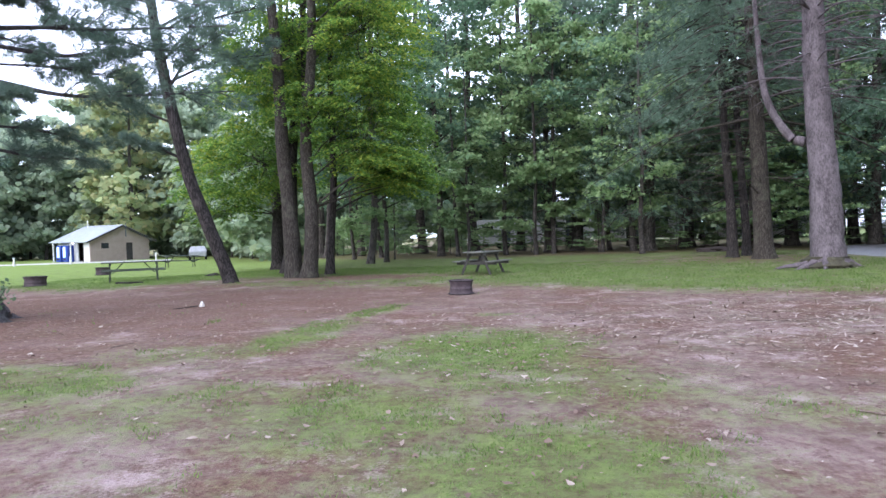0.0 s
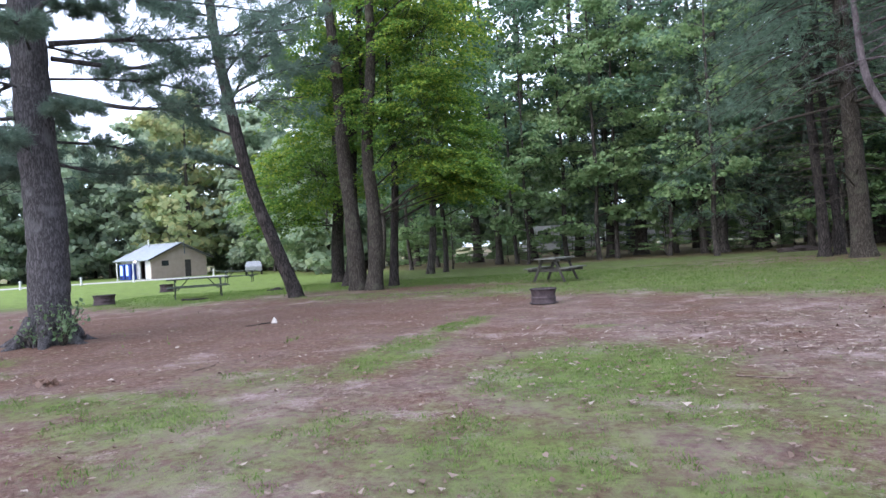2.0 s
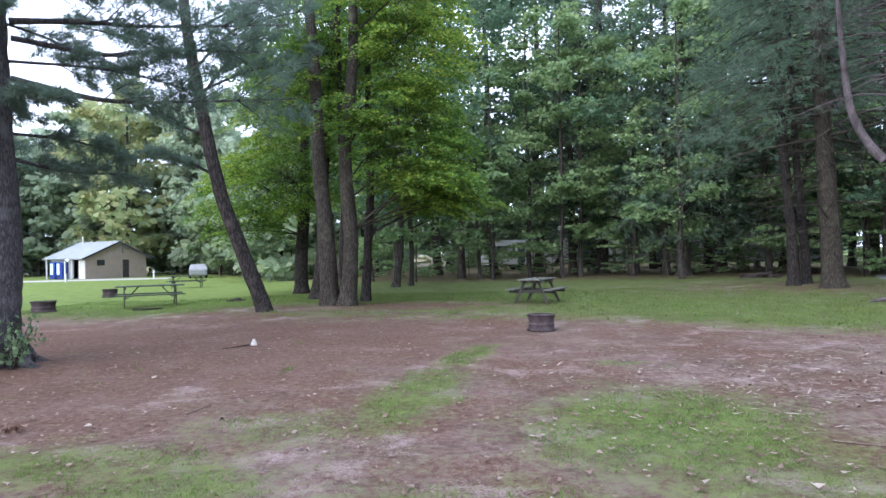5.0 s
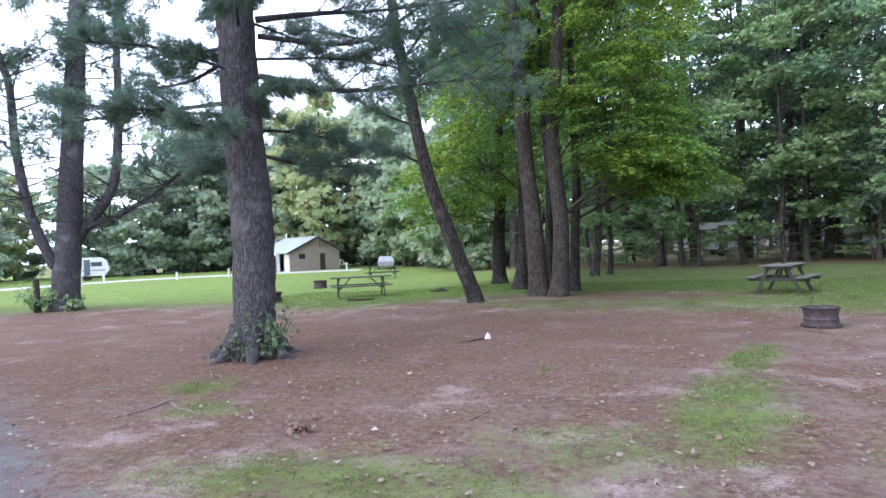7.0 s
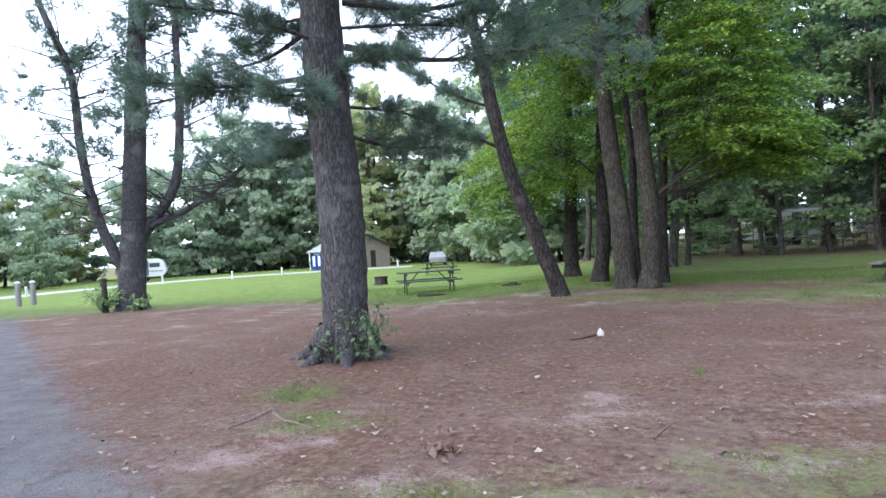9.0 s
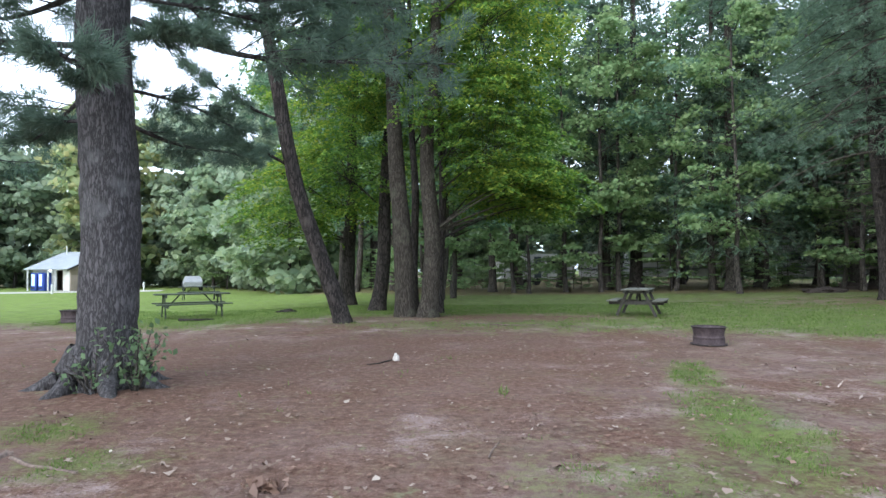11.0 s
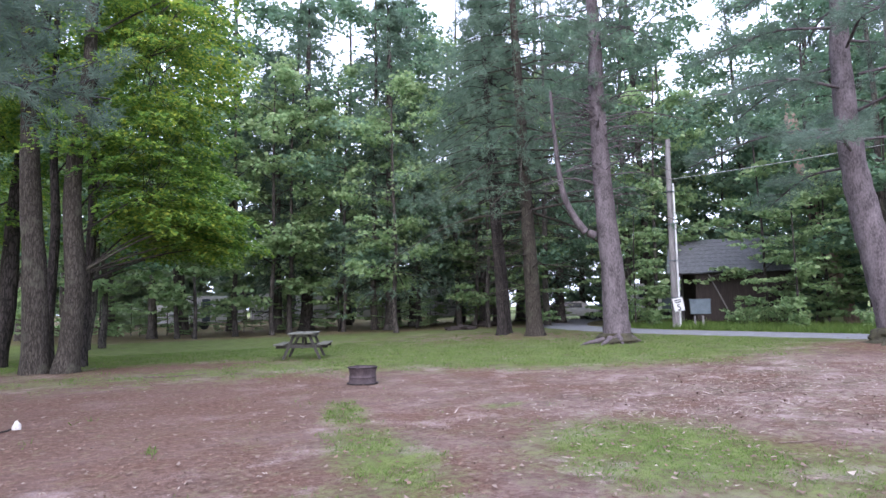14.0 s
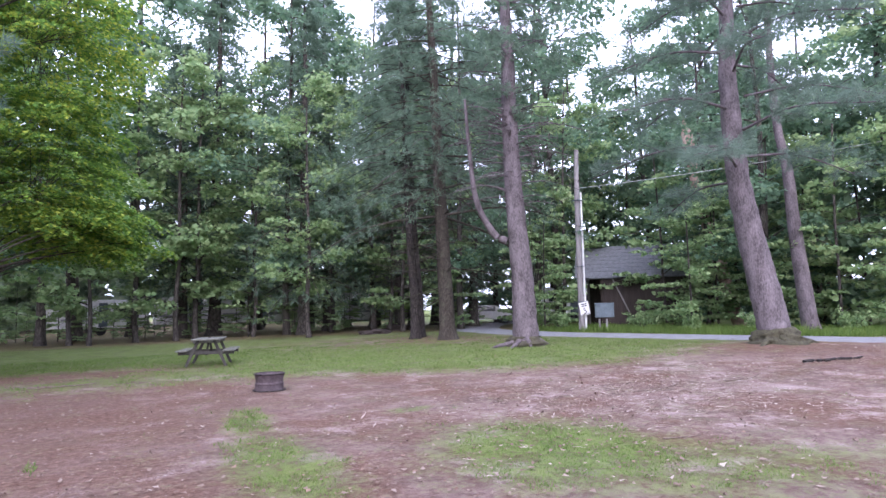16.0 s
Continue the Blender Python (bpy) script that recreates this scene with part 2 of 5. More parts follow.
M_GREENWOOD = plain("green_stained_wood", (0.03, 0.038, 0.03), (0.075, 0.088, 0.066), 5, 0.8, 0, 0.3, (0.4, 3, 3))
# table wood darkened by colour, for the shade below the top
M_LEG_SHADE = plain("shaded_leg_wood", (0.025, 0.024, 0.02), (0.065, 0.06, 0.052), 5, 0.85, 0, 0.3, (3, 3, 0.4))
M_SOOT = plain("sooty_steel", (0.018, 0.015, 0.015), (0.05, 0.04, 0.04), 9, 0.8, 0.2, 0.3)
M_RUST = plain("rusty_steel", (0.035, 0.026, 0.028), (0.1, 0.076, 0.08), 9, 0.75, 0.3, 0.4)
M_ASH = plain("ash", (0.05, 0.048, 0.045), (0.18, 0.17, 0.165), 20, 0.95, 0, 0.6)
M_TAN = plain("tan_siding", (0.3, 0.24, 0.195), (0.38, 0.31, 0.26), 2, 0.8, 0, 0.1)
M_WHITE = plain("white_paint", (0.55, 0.55, 0.54), (0.7, 0.7, 0.69), 3, 0.6, 0, 0.05)
M_ROOF = plain("pale_metal_roof", (0.34, 0.37, 0.4), (0.45, 0.48, 0.52), 1.5, 0.45, 0.2, 0.05)
M_DARKPAINT = plain("dark_paint", (0.025, 0.023, 0.022), (0.06, 0.055, 0.05), 4, 0.7, 0, 0.05)
M_BLUE = plain("blue_panel", (0.02, 0.04, 0.2), (0.04, 0.08, 0.34), 3, 0.35, 0, 0.0)
M_GRAVEL = plain("pale_gravel", (0.33, 0.31, 0.295), (0.48, 0.46, 0.44), 5, 0.95, 0, 0.5, fine=9)
M_ASPHALT = plain("worn_asphalt", (0.15, 0.15, 0.16), (0.24, 0.24, 0.255), 3, 0.9, 0, 0.5, fine=14)
M_POLE = plain("grey_pole_wood", (0.13, 0.12, 0.118), (0.28, 0.265, 0.26), 6, 0.85, 0, 0.4, (1, 1, 0.08))
M_SHED = plain("brown_boards", (0.026, 0.02, 0.018), (0.06, 0.046, 0.04), 5, 0.85, 0, 0.3, (3, 3, 0.3))
M_SHINGLE = plain("grey_shingles", (0.07, 0.075, 0.08), (0.14, 0.145, 0.155), 6, 0.9, 0, 0.4)
M_BOX = plain("grey_metal", (0.075, 0.1, 0.115), (0.12, 0.15, 0.17), 4, 0.5, 0.3, 0.05)
M_BLACK = plain("black_ink", (0.01, 0.01, 0.01), (0.02, 0.02, 0.02), 4, 0.6, 0, 0)
M_GLASS = plain("dark_window", (0.02, 0.025, 0.03), (0.05, 0.055, 0.06), 1, 0.08, 0, 0, spec=0.6)
M_CABLE = plain("pale_cable", (0.3, 0.32, 0.3), (0.45, 0.47, 0.45), 3, 0.6, 0, 0)
M_STONE = plain("pale_stone", (0.36, 0.33, 0.3), (0.64, 0.6, 0.55), 12, 0.85, 0, 0.4)
M_GREY = plain("grey_siding", (0.22, 0.23, 0.24), (0.34, 0.35, 0.36), 2, 0.7, 0, 0.05)


def lamp_glow(name, colour, strength):
    m, n, l = nodes_of(name)
    p = n["Principled BSDF"]
    p.inputs["Base Color"].default_value = (*colour, 1)
    p.inputs["Emission Color"].default_value = (*colour, 1)
    p.inputs["Emission Strength"].default_value = strength
    return m


M_LAMP = lamp_glow("lit_lamp", (1.0, 0.98, 0.92), 6.0)
M_LITPANEL = lamp_glow("lit_panel", (0.35, 0.5, 0.95), 0.8)

# ---- mesh helpers ----
rng = np.random.default_rng(7)


def smooth(v):
    v = np.clip(v, 0, 1)
    return v * v * (3 - 2 * v)


def height(x, y):
    """The lie of the land: a low rise to the right and ahead, a gentle fall towards the far lawn."""
    x, y = np.asarray(x, float), np.asarray(y, float)
    right = smooth((x - 3) / 12)
    h = 0.35 * right + 0.12 * smooth((y - 15) / 6) * smooth((x + 12) / 4) * (1 - right)
    return h - 0.38 * smooth((-0.5 * x + 0.87 * y - 26) / 40) * smooth((-x - 4) / 14)


def ground_z(x, y):
    return float(height(x, y))


def mesh_np(name, verts, faces, material, smooth_faces=False):
    """A mesh from vertex rows and rows of three or four corners."""
    verts, faces = np.asarray(verts, np.float32), np.asarray(faces, np.int32)
    me = bpy.data.meshes.new(name)
    k = faces.shape[1]
    me.vertices.add(len(verts))
    me.vertices.foreach_set("co", verts.ravel())
    me.loops.add(faces.size)
    me.loops.foreach_set("vertex_index", faces.ravel())
    me.polygons.add(len(faces))
    me.polygons.foreach_set("loop_start", np.arange(len(faces), dtype=np.int32) * k)
    if smooth_faces:
        me.polygons.foreach_set("use_smooth", np.ones(len(faces), bool))
    me.update(calc_edges=True)
    me.materials.append(material)
    return me


def part(name, data, material, parent, label=""):
    """Links a bmesh, or a finished mesh, as one object under a thing or a part."""
    if isinstance(data, bmesh.types.BMesh):
        me = bpy.data.meshes.new(name)
        data.to_mesh(me)
        data.free()
        me.materials.append(material)
        data = me
    ob = new(name, data)
    ob.parent = parent
    return tagged(ob, label)


def thing(name, m, label, category, group="", kind=""):
    ob = new(name)
    ob.empty_display_size = 0.1
    ob.matrix_basis = m
    return tagged(ob, label, category, group, kind)


def box(size, at=(0, 0, 0), bevel=0.0, turn=(0, 0, 0), bm=None):
    bm = bm or bmesh.new()
    m = pose(*at, *turn) @ Matrix.Diagonal((*size, 1))
    made = bmesh.ops.create_cube(bm, size=1, matrix=m)["verts"]
    if bevel:
        edges = list({e for v in made for e in v.link_edges})
        bmesh.ops.bevel(bm, geom=edges, offset=bevel, segments=1, affect="EDGES", profile=0.7)
    return bm


def tube_rows(points, radii, sides=8, rough=0.0, flare=0.0, seed=0, tip=True):
    """Vertex rows and quads of a bent, tapering stem."""
    pts = [Vector(p) for p in points]
    verts, faces = [], []
    for i, p in enumerate(pts):
        d = (pts[min(i + 1, len(pts) - 1)] - pts[max(i - 1, 0)]).normalized()
        a = d.orthogonal().normalized() if abs(d.z) < 0.9 else (Vector((1, 0, 0)) - d * d.x).normalized()
        b = d.cross(a)
        for k in range(sides):
            w = 2 * math.pi * k / sides
            r = radii[i]
            if rough:
                r *= 1 + rough * noise.noise(Vector((math.cos(w) * 1.7 + seed, math.sin(w) * 1.7, i * 0.55)))
            if flare:
                low = max(0.0, 1 - (p.z - pts[0].z) / 0.75)
                r *= 1 + flare * low * low * (0.55 + 0.75 * abs(noise.noise(Vector((math.cos(w) * 2.1 + seed, math.sin(w) * 2.1, 3.1)))) * 2)
            verts.append(p + a * (math.cos(w) * r) + b * (math.sin(w) * r))
    for i in range(len(pts) - 1):
        for k in range(sides):
            k2 = (k + 1) % sides
            faces.append((i * sides + k, i * sides + k2, (i + 1) * sides + k2, (i + 1) * sides + k))
    return verts, faces


def bend(points, per=5):
    """A smooth line through the given points."""
    p = [Vector(q) for q in points]
    p = [p[0] * 2 - p[1]] + p + [p[-1] * 2 - p[-2]]
    out = []
    for i in range(1, len(p) - 2):
        for k in range(per):
            t = k / per
            out.append(0.5 * ((2 * p[i]) + (p[i + 1] - p[i - 1]) * t + (2 * p[i - 1] - 5 * p[i] + 4 * p[i + 1] - p[i + 2]) * t * t
                              + (3 * p[i] - p[i - 1] - 3 * p[i + 1] + p[i + 2]) * t ** 3))
    return out + [p[-2]]


def stem_mesh(name, points, r0, r1, material, sides=10, per=5, rough=0.12, flare=0.0, seed=0, power=1.0):
    pts = bend(points, per)
    radii = [r1 + (r0 - r1) * (1 - i / (len(pts) - 1)) ** power for i in range(len(pts))]
    v, f = tube_rows(pts, radii, sides, rough, flare, seed)
    return mesh_np(name, [tuple(q) for q in v], f, material, True)


def joined_stems(name, stems, material):
    """Twigs and small branches too many to tell apart, in one mesh: rows of (points, r0, r1, sides)."""
    verts, faces = [], []
    for points, r0, r1, sides in stems:
        k = len(points)
        v, f = tube_rows(points, [r0 + (r1 - r0) * i / (k - 1) for i in range(k)], sides)
        o = len(verts)
        verts += [tuple(q) for q in v]
        faces += [tuple(c + o for c in q) for q in f]
    return mesh_np(name, verts, faces, material, True)


def unit(v):
    return v / np.maximum(np.linalg.norm(v, axis=1, keepdims=True), 1e-6)


def leaf_quads(centres, along, up, length, width, fold=0.15):
    """A four-cornered leaf at each centre, along its own direction."""
    along = unit(along)
    side = unit(np.cross(along, up))
    nrm = np.cross(side, along)
    L, W = length[:, None], width[:, None]
    v = np.stack([centres - along * L / 2, centres + side * W / 2 + nrm * W * fold, centres + along * L / 2, centres - side * W / 2 + nrm * W * fold], 1)
    n = len(centres)
    return v.reshape(-1, 3), np.arange(4 * n).reshape(n, 4)


def spray_leaves(r, sprays, per, leaf, flat=0.12, droop=0.15, tumble=0.8, face=0.0):
    """Leaves in flat, layered sprays: rows of (x, y, z, radius)."""
    s = np.repeat(np.asarray(sprays, float), per, 0)
    n = len(s)
    a, q = r.uniform(0, 2 * np.pi, n), np.sqrt(r.uniform(0, 1, n))
    off = np.stack([np.cos(a) * q, np.sin(a) * q, r.normal(0, flat, n) - droop * q * q], 1) * s[:, 3:4]
    along = r.normal(0, 1, (n, 3)) * (1, 1, 0.45)
    up = r.normal(0, tumble, (n, 3)) + (0, 0, 1) + face * unit((s[:, :3] + off) * (1, 1, 0))
    size = leaf * r.uniform(0.65, 1.3, n)
    return leaf_quads(s[:, :3] + off, along, up, size, size * 0.75)


def broadleaf(name, seed, H, r0, base, spread, limbs, sprays, per, leaf, mat_bark, mat_leaf, label, lean=(0, 0), offset=(0, 0), flat=0.1, group="", sides=9, rise=0.45, tumble=0.8, face=0.0):
    """A broad-leaved tree: tapering trunk, rising limbs, and a layered crown from base to H."""
    r = np.random.default_rng(seed)
    root = thing(name, Matrix(), label, "tree", group)
    pts = [(0, 0, -0.15)] + [(lean[0] * t + r.normal(0, 0.06) * H * 0.06, lean[1] * t + r.normal(0, 0.06) * H * 0.06, H * 0.95 * t) for t in (0.12, 0.3, 0.5, 0.75, 1.0)]
    part("trunk", stem_mesh("trunk", pts, r0, 0.03, mat_bark, sides, 4, 0.12, 0.5, seed, 0.8), mat_bark, root)
    axis = bend(pts, 4)
    stems, main, spr = [], [], []
    for i in range(limbs):
        t = (base + (H * 0.93 - base) * (i + 0.5) / limbs) / (H * 0.95)
        p = axis[min(len(axis) - 1, int(t * (len(axis) - 1)))]
        a = i * 2.4 + r.uniform(-0.5, 0.5)
        u = (p.z - base) / (H - base)
        reach = spread * (math.sqrt(max(0.05, 1 - (2 * u - 0.75) ** 2 / 1.75))) * r.uniform(0.75, 1.1)
        d = np.array([math.cos(a), math.sin(a)])
        ox = np.array(offset) * (1 - u * 0.3)
        tip = np.array([p.x + d[0] * reach + ox[0], p.y + d[1] * reach + ox[1], p.z + reach * rise * r.uniform(0.3, 1.1)])
        mid = (np.array(p) + tip) / 2 + (0, 0, reach * 0.08)
        main.append((bend([p, mid, tip], 3), r0 * (0.3 - 0.17 * u), 0.01, 5))
        k = max(2, int(sprays / limbs))
        for j in range(k):
            f = r.uniform(0.3, 1.05)
            c = np.array(p) + (tip - np.array(p)) * f + r.normal(0, 0.22, 3) * reach * (0.6, 0.6, 0.45)
            spr.append((*c, spread * r.uniform(0.14, 0.27)))
            if j % 3 == 0:
                stems.append(([p.lerp(Vector(tip), f * 0.8), Vector(c)], 0.02, 0.006, 3))
    tagged(part("branchwork", joined_stems("branchwork", stems + main, mat_bark), mat_bark, root), kind="stuff")
    v, f = spray_leaves(r, spr, per, leaf, flat, 0.15, tumble, face)
    part("crown", mesh_np("crown", v, f, mat_leaf), mat_leaf, root)
    return root


def needle_fans(r, centres, dirs, size, per, width):
    """Tufts of needles: thin blades fanned round each centre."""
    c, d = np.repeat(centres, per, 0), np.repeat(unit(dirs), per, 0)
    n = len(c)
    along = unit(d * 0.8 + r.normal(0, 0.62, (n, 3)))
    L = size * r.uniform(0.6, 1.25, n)
    return leaf_quads(c + along * L[:, None] * 0.45, along, r.normal(0, 1, (n, 3)), L, np.full(n, width))


def conifer(name, seed, H, r0, base, spread, whorls, per_branch, size, per, width, mat_bark, mat_leaf, label, droop=0.25, group="", lean=(0, 0), dead=0, sparse=0.0, shape=0.8, sides=10, axis=None, flat=0.1):
    """A needle tree: straight trunk, whorls of level or drooping branches, tufts along them, and bare dead branches below."""
    r = np.random.default_rng(seed)
    root = thing(name, Matrix(), label, "tree", group)
    pts = axis or [(0, 0, -0.15)] + [(lean[0] * t + r.normal(0, 0.03), lean[1] * t + r.normal(0, 0.03), H * t) for t in (0.1, 0.3, 0.55, 0.8, 1.0)]
    part("trunk", stem_mesh("trunk", pts, r0, 0.03, mat_bark, sides, 6, 0.1, 0.55, seed, 0.75), mat_bark, root)
    line = bend(pts, 6)

    def on_axis(z):
        for a, b in zip(line, line[1:]):
            if a.z <= z <= b.z:
                return a.lerp(b, (z - a.z) / max(1e-6, b.z - a.z))
        return line[-1].copy()

    stems, cen, dirs = [], [], []
    for i in range(whorls):
        u = (i + r.uniform(0, 0.8)) / whorls
        z = base + (H - base) * u
        p = on_axis(z)
        for j in range(4):
            a = j * 1.57 + i * 0.9 + r.uniform(-0.4, 0.4)
            reach = spread * (1 - u) ** shape * r.uniform(0.6, 1.1) + 0.25
            d = Vector((math.cos(a), math.sin(a), 0))
            tip = p + d * reach + Vector((0, 0, -droop * reach * r.uniform(0.5, 1.3)))
            mid = p.lerp(tip, 0.5) + Vector((0, 0, reach * 0.1))
            stems.append((bend([p, mid, tip], 3), max(0.012, r0 * 0.2 * (1 - u)), 0.006, 4))
            for k in range(per_branch):
                f = r.uniform(0.25 + sparse * 0.4, 1.05)
                side = Vector((-d.y, d.x, 0)) * r.normal(0, 0.18) * reach * (0.4 + f * 0.6)
                q = p.lerp(mid, f * 2) if f < 0.5 else mid.lerp(tip, f * 2 - 1)
                cen.append(q + side + Vector((0, 0, r.normal(0, flat) * reach * 0.5)))
                dirs.append(d * 0.8 + side.normalized() * 0.5 + Vector((0, 0, -droop)))
    for i in range(dead):
        z = base * r.uniform(0.3, 1.15)
        p = on_axis(z)
        a = r.uniform(0, 6.28)
        L = spread * r.uniform(0.25, 0.7)
        d = Vector((math.cos(a), math.sin(a), r.uniform(-0.35, 0.25)))
        tip = p + d * L
        stems.append((bend([p, p.lerp(tip, 0.5) + Vector(r.normal(0, 0.06, 3)) * L, tip], 3), 0.03, 0.006, 4))
        for k in range(3):
            q = p.lerp(tip, r.uniform(0.4, 0.9))
            stems.append(([q, q + Vector(r.normal(0, 0.3, 3)) * L * 0.6], 0.01, 0.004, 3))
    tagged(part("branchwork", joined_stems("branchwork", stems, mat_bark), mat_bark, root), kind="stuff")
    v, f = needle_fans(r, np.array(cen), np.array(dirs), size, per, width)
    part("crown", mesh_np("crown", v, f, mat_leaf), mat_leaf, root)
    return root


def stand(ob, x, y, turn=0.0, scale=1.0, sink=0.0, tall=1.0):
    ob.matrix_basis = pose(x, y, ground_z(x, y) - sink, 0, 0, turn) @ Matrix.Diagonal((scale, scale, scale * tall, 1))
    return ob


def again(ob, x, y, turn=0.0, scale=1.0, tall=1.0):
    return copy_thing(ob, pose(x, y, ground_z(x, y), 0, 0, turn) @ Matrix.Diagonal((scale / ob.scale[0], scale / ob.scale[1], scale * tall / ob.scale[2], 1)))

# ---- ground ----
def spaced(lo, hi, step, far):
    """Even steps between lo and hi, then steps that widen out to far."""
    mid = list(np.arange(lo, hi + 1e-6, step))
    out, d = [], step
    while mid[-1] + sum(out) < far:
        d *= 1.22
        out.append(d)
    right = list(mid[-1] + np.cumsum(out))
    left = list(mid[0] - np.cumsum(out))[::-1]
    return np.array(left + mid + right)


def lawn_edge(x):
    xs = [-60, -40, -24, -20, -16, -11.5, -8, -5.7, -1.8, 0.1, 3, 5.2, 8.3, 11, 14, 40]
    ys = [2, 12, 19, 20.7, 21.2, 19.2, 19.8, 18.4, 17.8, 17.6, 16.5, 14.6, 12.3, 11.8, 10, 8]
    return np.interp(x, xs, ys)


def oval(x, y, cx, cy, rx, ry, turn=0.0):
    a = radians(turn)
    u, v = (x - cx) * math.cos(a) + (y - cy) * math.sin(a), -(x - cx) * math.sin(a) + (y - cy) * math.cos(a)
    return np.sqrt((u / rx) ** 2 + (v / ry) ** 2)


WOODS_LINE = [(-60, 92), (-34, 84), (-22, 66), (-10, 42), (-3, 37), (6, 35.5), (12, 32), (20, 27.5), (30, 22), (40, 18)]


def in_woods(x, y):
    xs, ys = zip(*WOODS_LINE)
    return y - np.interp(x, xs, ys)


def grass_amount(x, y):
    g = 0.88 * smooth((y - lawn_edge(x)) / 4.2 + 0.4)
    g *= 1 - 0.9 * np.exp(-oval(x, y, -2.6, 20.9, 3.6, 1.5) ** 2)
    g *= 1 - 0.6 * np.exp(-oval(x, y, -6.5, 20.8, 2.4, 1.6) ** 2)
    g *= 1 - 0.8 * np.exp(-oval(x, y, 13.0, 11.0, 2.4, 2.2) ** 2)
    g *= 1 - 0.6 * np.exp(-oval(x, y, 12.0, 23.0, 3.2, 4.5) ** 2)
    g *= 1 - 0.45 * np.exp(-oval(x, y, 8.5, 25.5, 4.0, 3.5) ** 2)
    g *= 1 - 0.55 * smooth(in_woods(x, y) / 2.5 + 0.7) * smooth((40 - x) / 20)
    patches = ((0.45, 8.2, 1.05, 1.25, -25, 0.8), (0.9, 6.6, 1.3, 0.7, -15, 0.54), (-0.65, 5.5, 0.8, 0.8, 0, 0.66), (0.7, 4.3, 0.9, 0.8, 0, 0.72), (-1.35, 12.4, 0.24, 0.95, -22, 0.68),
               (-2.1, 9.7, 0.42, 1.25, -15, 0.72), (-5.2, 7.35, 1.2, 0.4, 6, 0.64), (-3.9, 6.7, 0.6, 0.6, 0, 0.68), (-8.4, 10.05, 0.4, 0.35, 0, 0.62), (-7.6, 9.0, 0.4, 0.3, 0, 0.55),
               (0.87, 11.5, 0.28, 0.16, 0, 0.66), (-2.2, 5.9, 1.3, 0.7, 15, 0.46), (-3.3, 8.4, 0.8, 0.5, 0, 0.42), (-0.5, 2.2, 3.0, 1.5, 0, 0.4), (2.6, 5.6, 0.9, 0.45, -10, 0.34))
    for cx, cy, rx, ry, turn, k in patches:
        g = np.maximum(g, k * smooth((2.1 - oval(x, y, cx, cy, rx, ry, turn)) / 1.6))
    back = 0.7 * smooth((-3 - y) / 4)
    return np.maximum(g, back)


def drive_amount(x, y):
    d = (x + 7.9) * -0.55 + (y - 6.7) * -0.835
    along = (x + 7.9) * -0.835 + (y - 6.7) * 0.55
    return 0.95 * smooth(d / 1.6 + 0.75) * smooth((5.2 - d) / 1.2) * smooth((along + 5) / 3)


def litter_and_shade_amount(x, y):
    m = 0.85 * np.exp(-oval(x, y, -9.2, 11.8, 6.2, 4.6) ** 2) + 0.6 * np.exp(-oval(x, y, -20, 17, 8, 5) ** 2) + 0.7 * np.exp(-oval(x, y, -4, 15.5, 6, 3.5) ** 2)
    # bare soil below the maple clump, darkened for the trees' shade too
    m += 0.9 * np.exp(-oval(x, y, -2.6, 20.9, 3.4, 1.3) ** 2)
    m += 0.8 * np.exp(-oval(x, y, 12.6, 10.6, 2.4, 2.6) ** 2) + 0.7 * np.exp(-oval(x, y, 11.5, 23.5, 3, 4) ** 2)
    return np.minimum(1.0, m + 0.8 * smooth(in_woods(x, y) / 3 + 0.8))


gx, gy = spaced(-16, 16, 0.16, 900), spaced(0.5, 26, 0.16, 900)
GX, GY = np.meshgrid(gx, gy)
flat_x, flat_y = GX.ravel(), GY.ravel()
relief = np.array([noise.noise(Vector((a * 1.3, b * 1.3, 0))) * 0.012 + noise.noise(Vector((a * 5, b * 5, 4))) * 0.006 if abs(a) < 20 and -2 < b < 30 else 0.0 for a, b in zip(flat_x, flat_y)])
mound = 0.16 * np.exp(-oval(flat_x, flat_y, 13.3, 11.0, 1.6, 1.4) ** 2) + 0.14 * np.exp(-oval(flat_x, flat_y, -8.85, 12.05, 1.1, 1.0) ** 2)
gv = np.stack([flat_x, flat_y, height(flat_x, flat_y) + relief - 0.006 + mound * 0.5], 1)
nx, ny = len(gx), len(gy)
ii, jj = np.meshgrid(np.arange(nx - 1), np.arange(ny - 1))
gf = np.stack([jj * nx + ii, jj * nx + ii + 1, (jj + 1) * nx + ii + 1, (jj + 1) * nx + ii], -1).reshape(-1, 4)
ground_me = mesh_np("ground", gv, gf, M_GROUND, True)
# sunny marks where the lawn is coloured as if sunlit, far left
for attr, values in (("grass", grass_amount(flat_x, flat_y)), ("litter", litter_and_shade_amount(flat_x, flat_y)), ("drive", drive_amount(flat_x, flat_y)),
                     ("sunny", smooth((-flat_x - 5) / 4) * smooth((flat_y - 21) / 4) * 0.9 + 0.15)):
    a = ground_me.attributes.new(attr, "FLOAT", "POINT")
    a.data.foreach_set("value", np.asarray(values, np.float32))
tagged(new("ground", ground_me), "bare pinkish dirt with worn grass patches and lawn beyond", "ground", kind="structure")


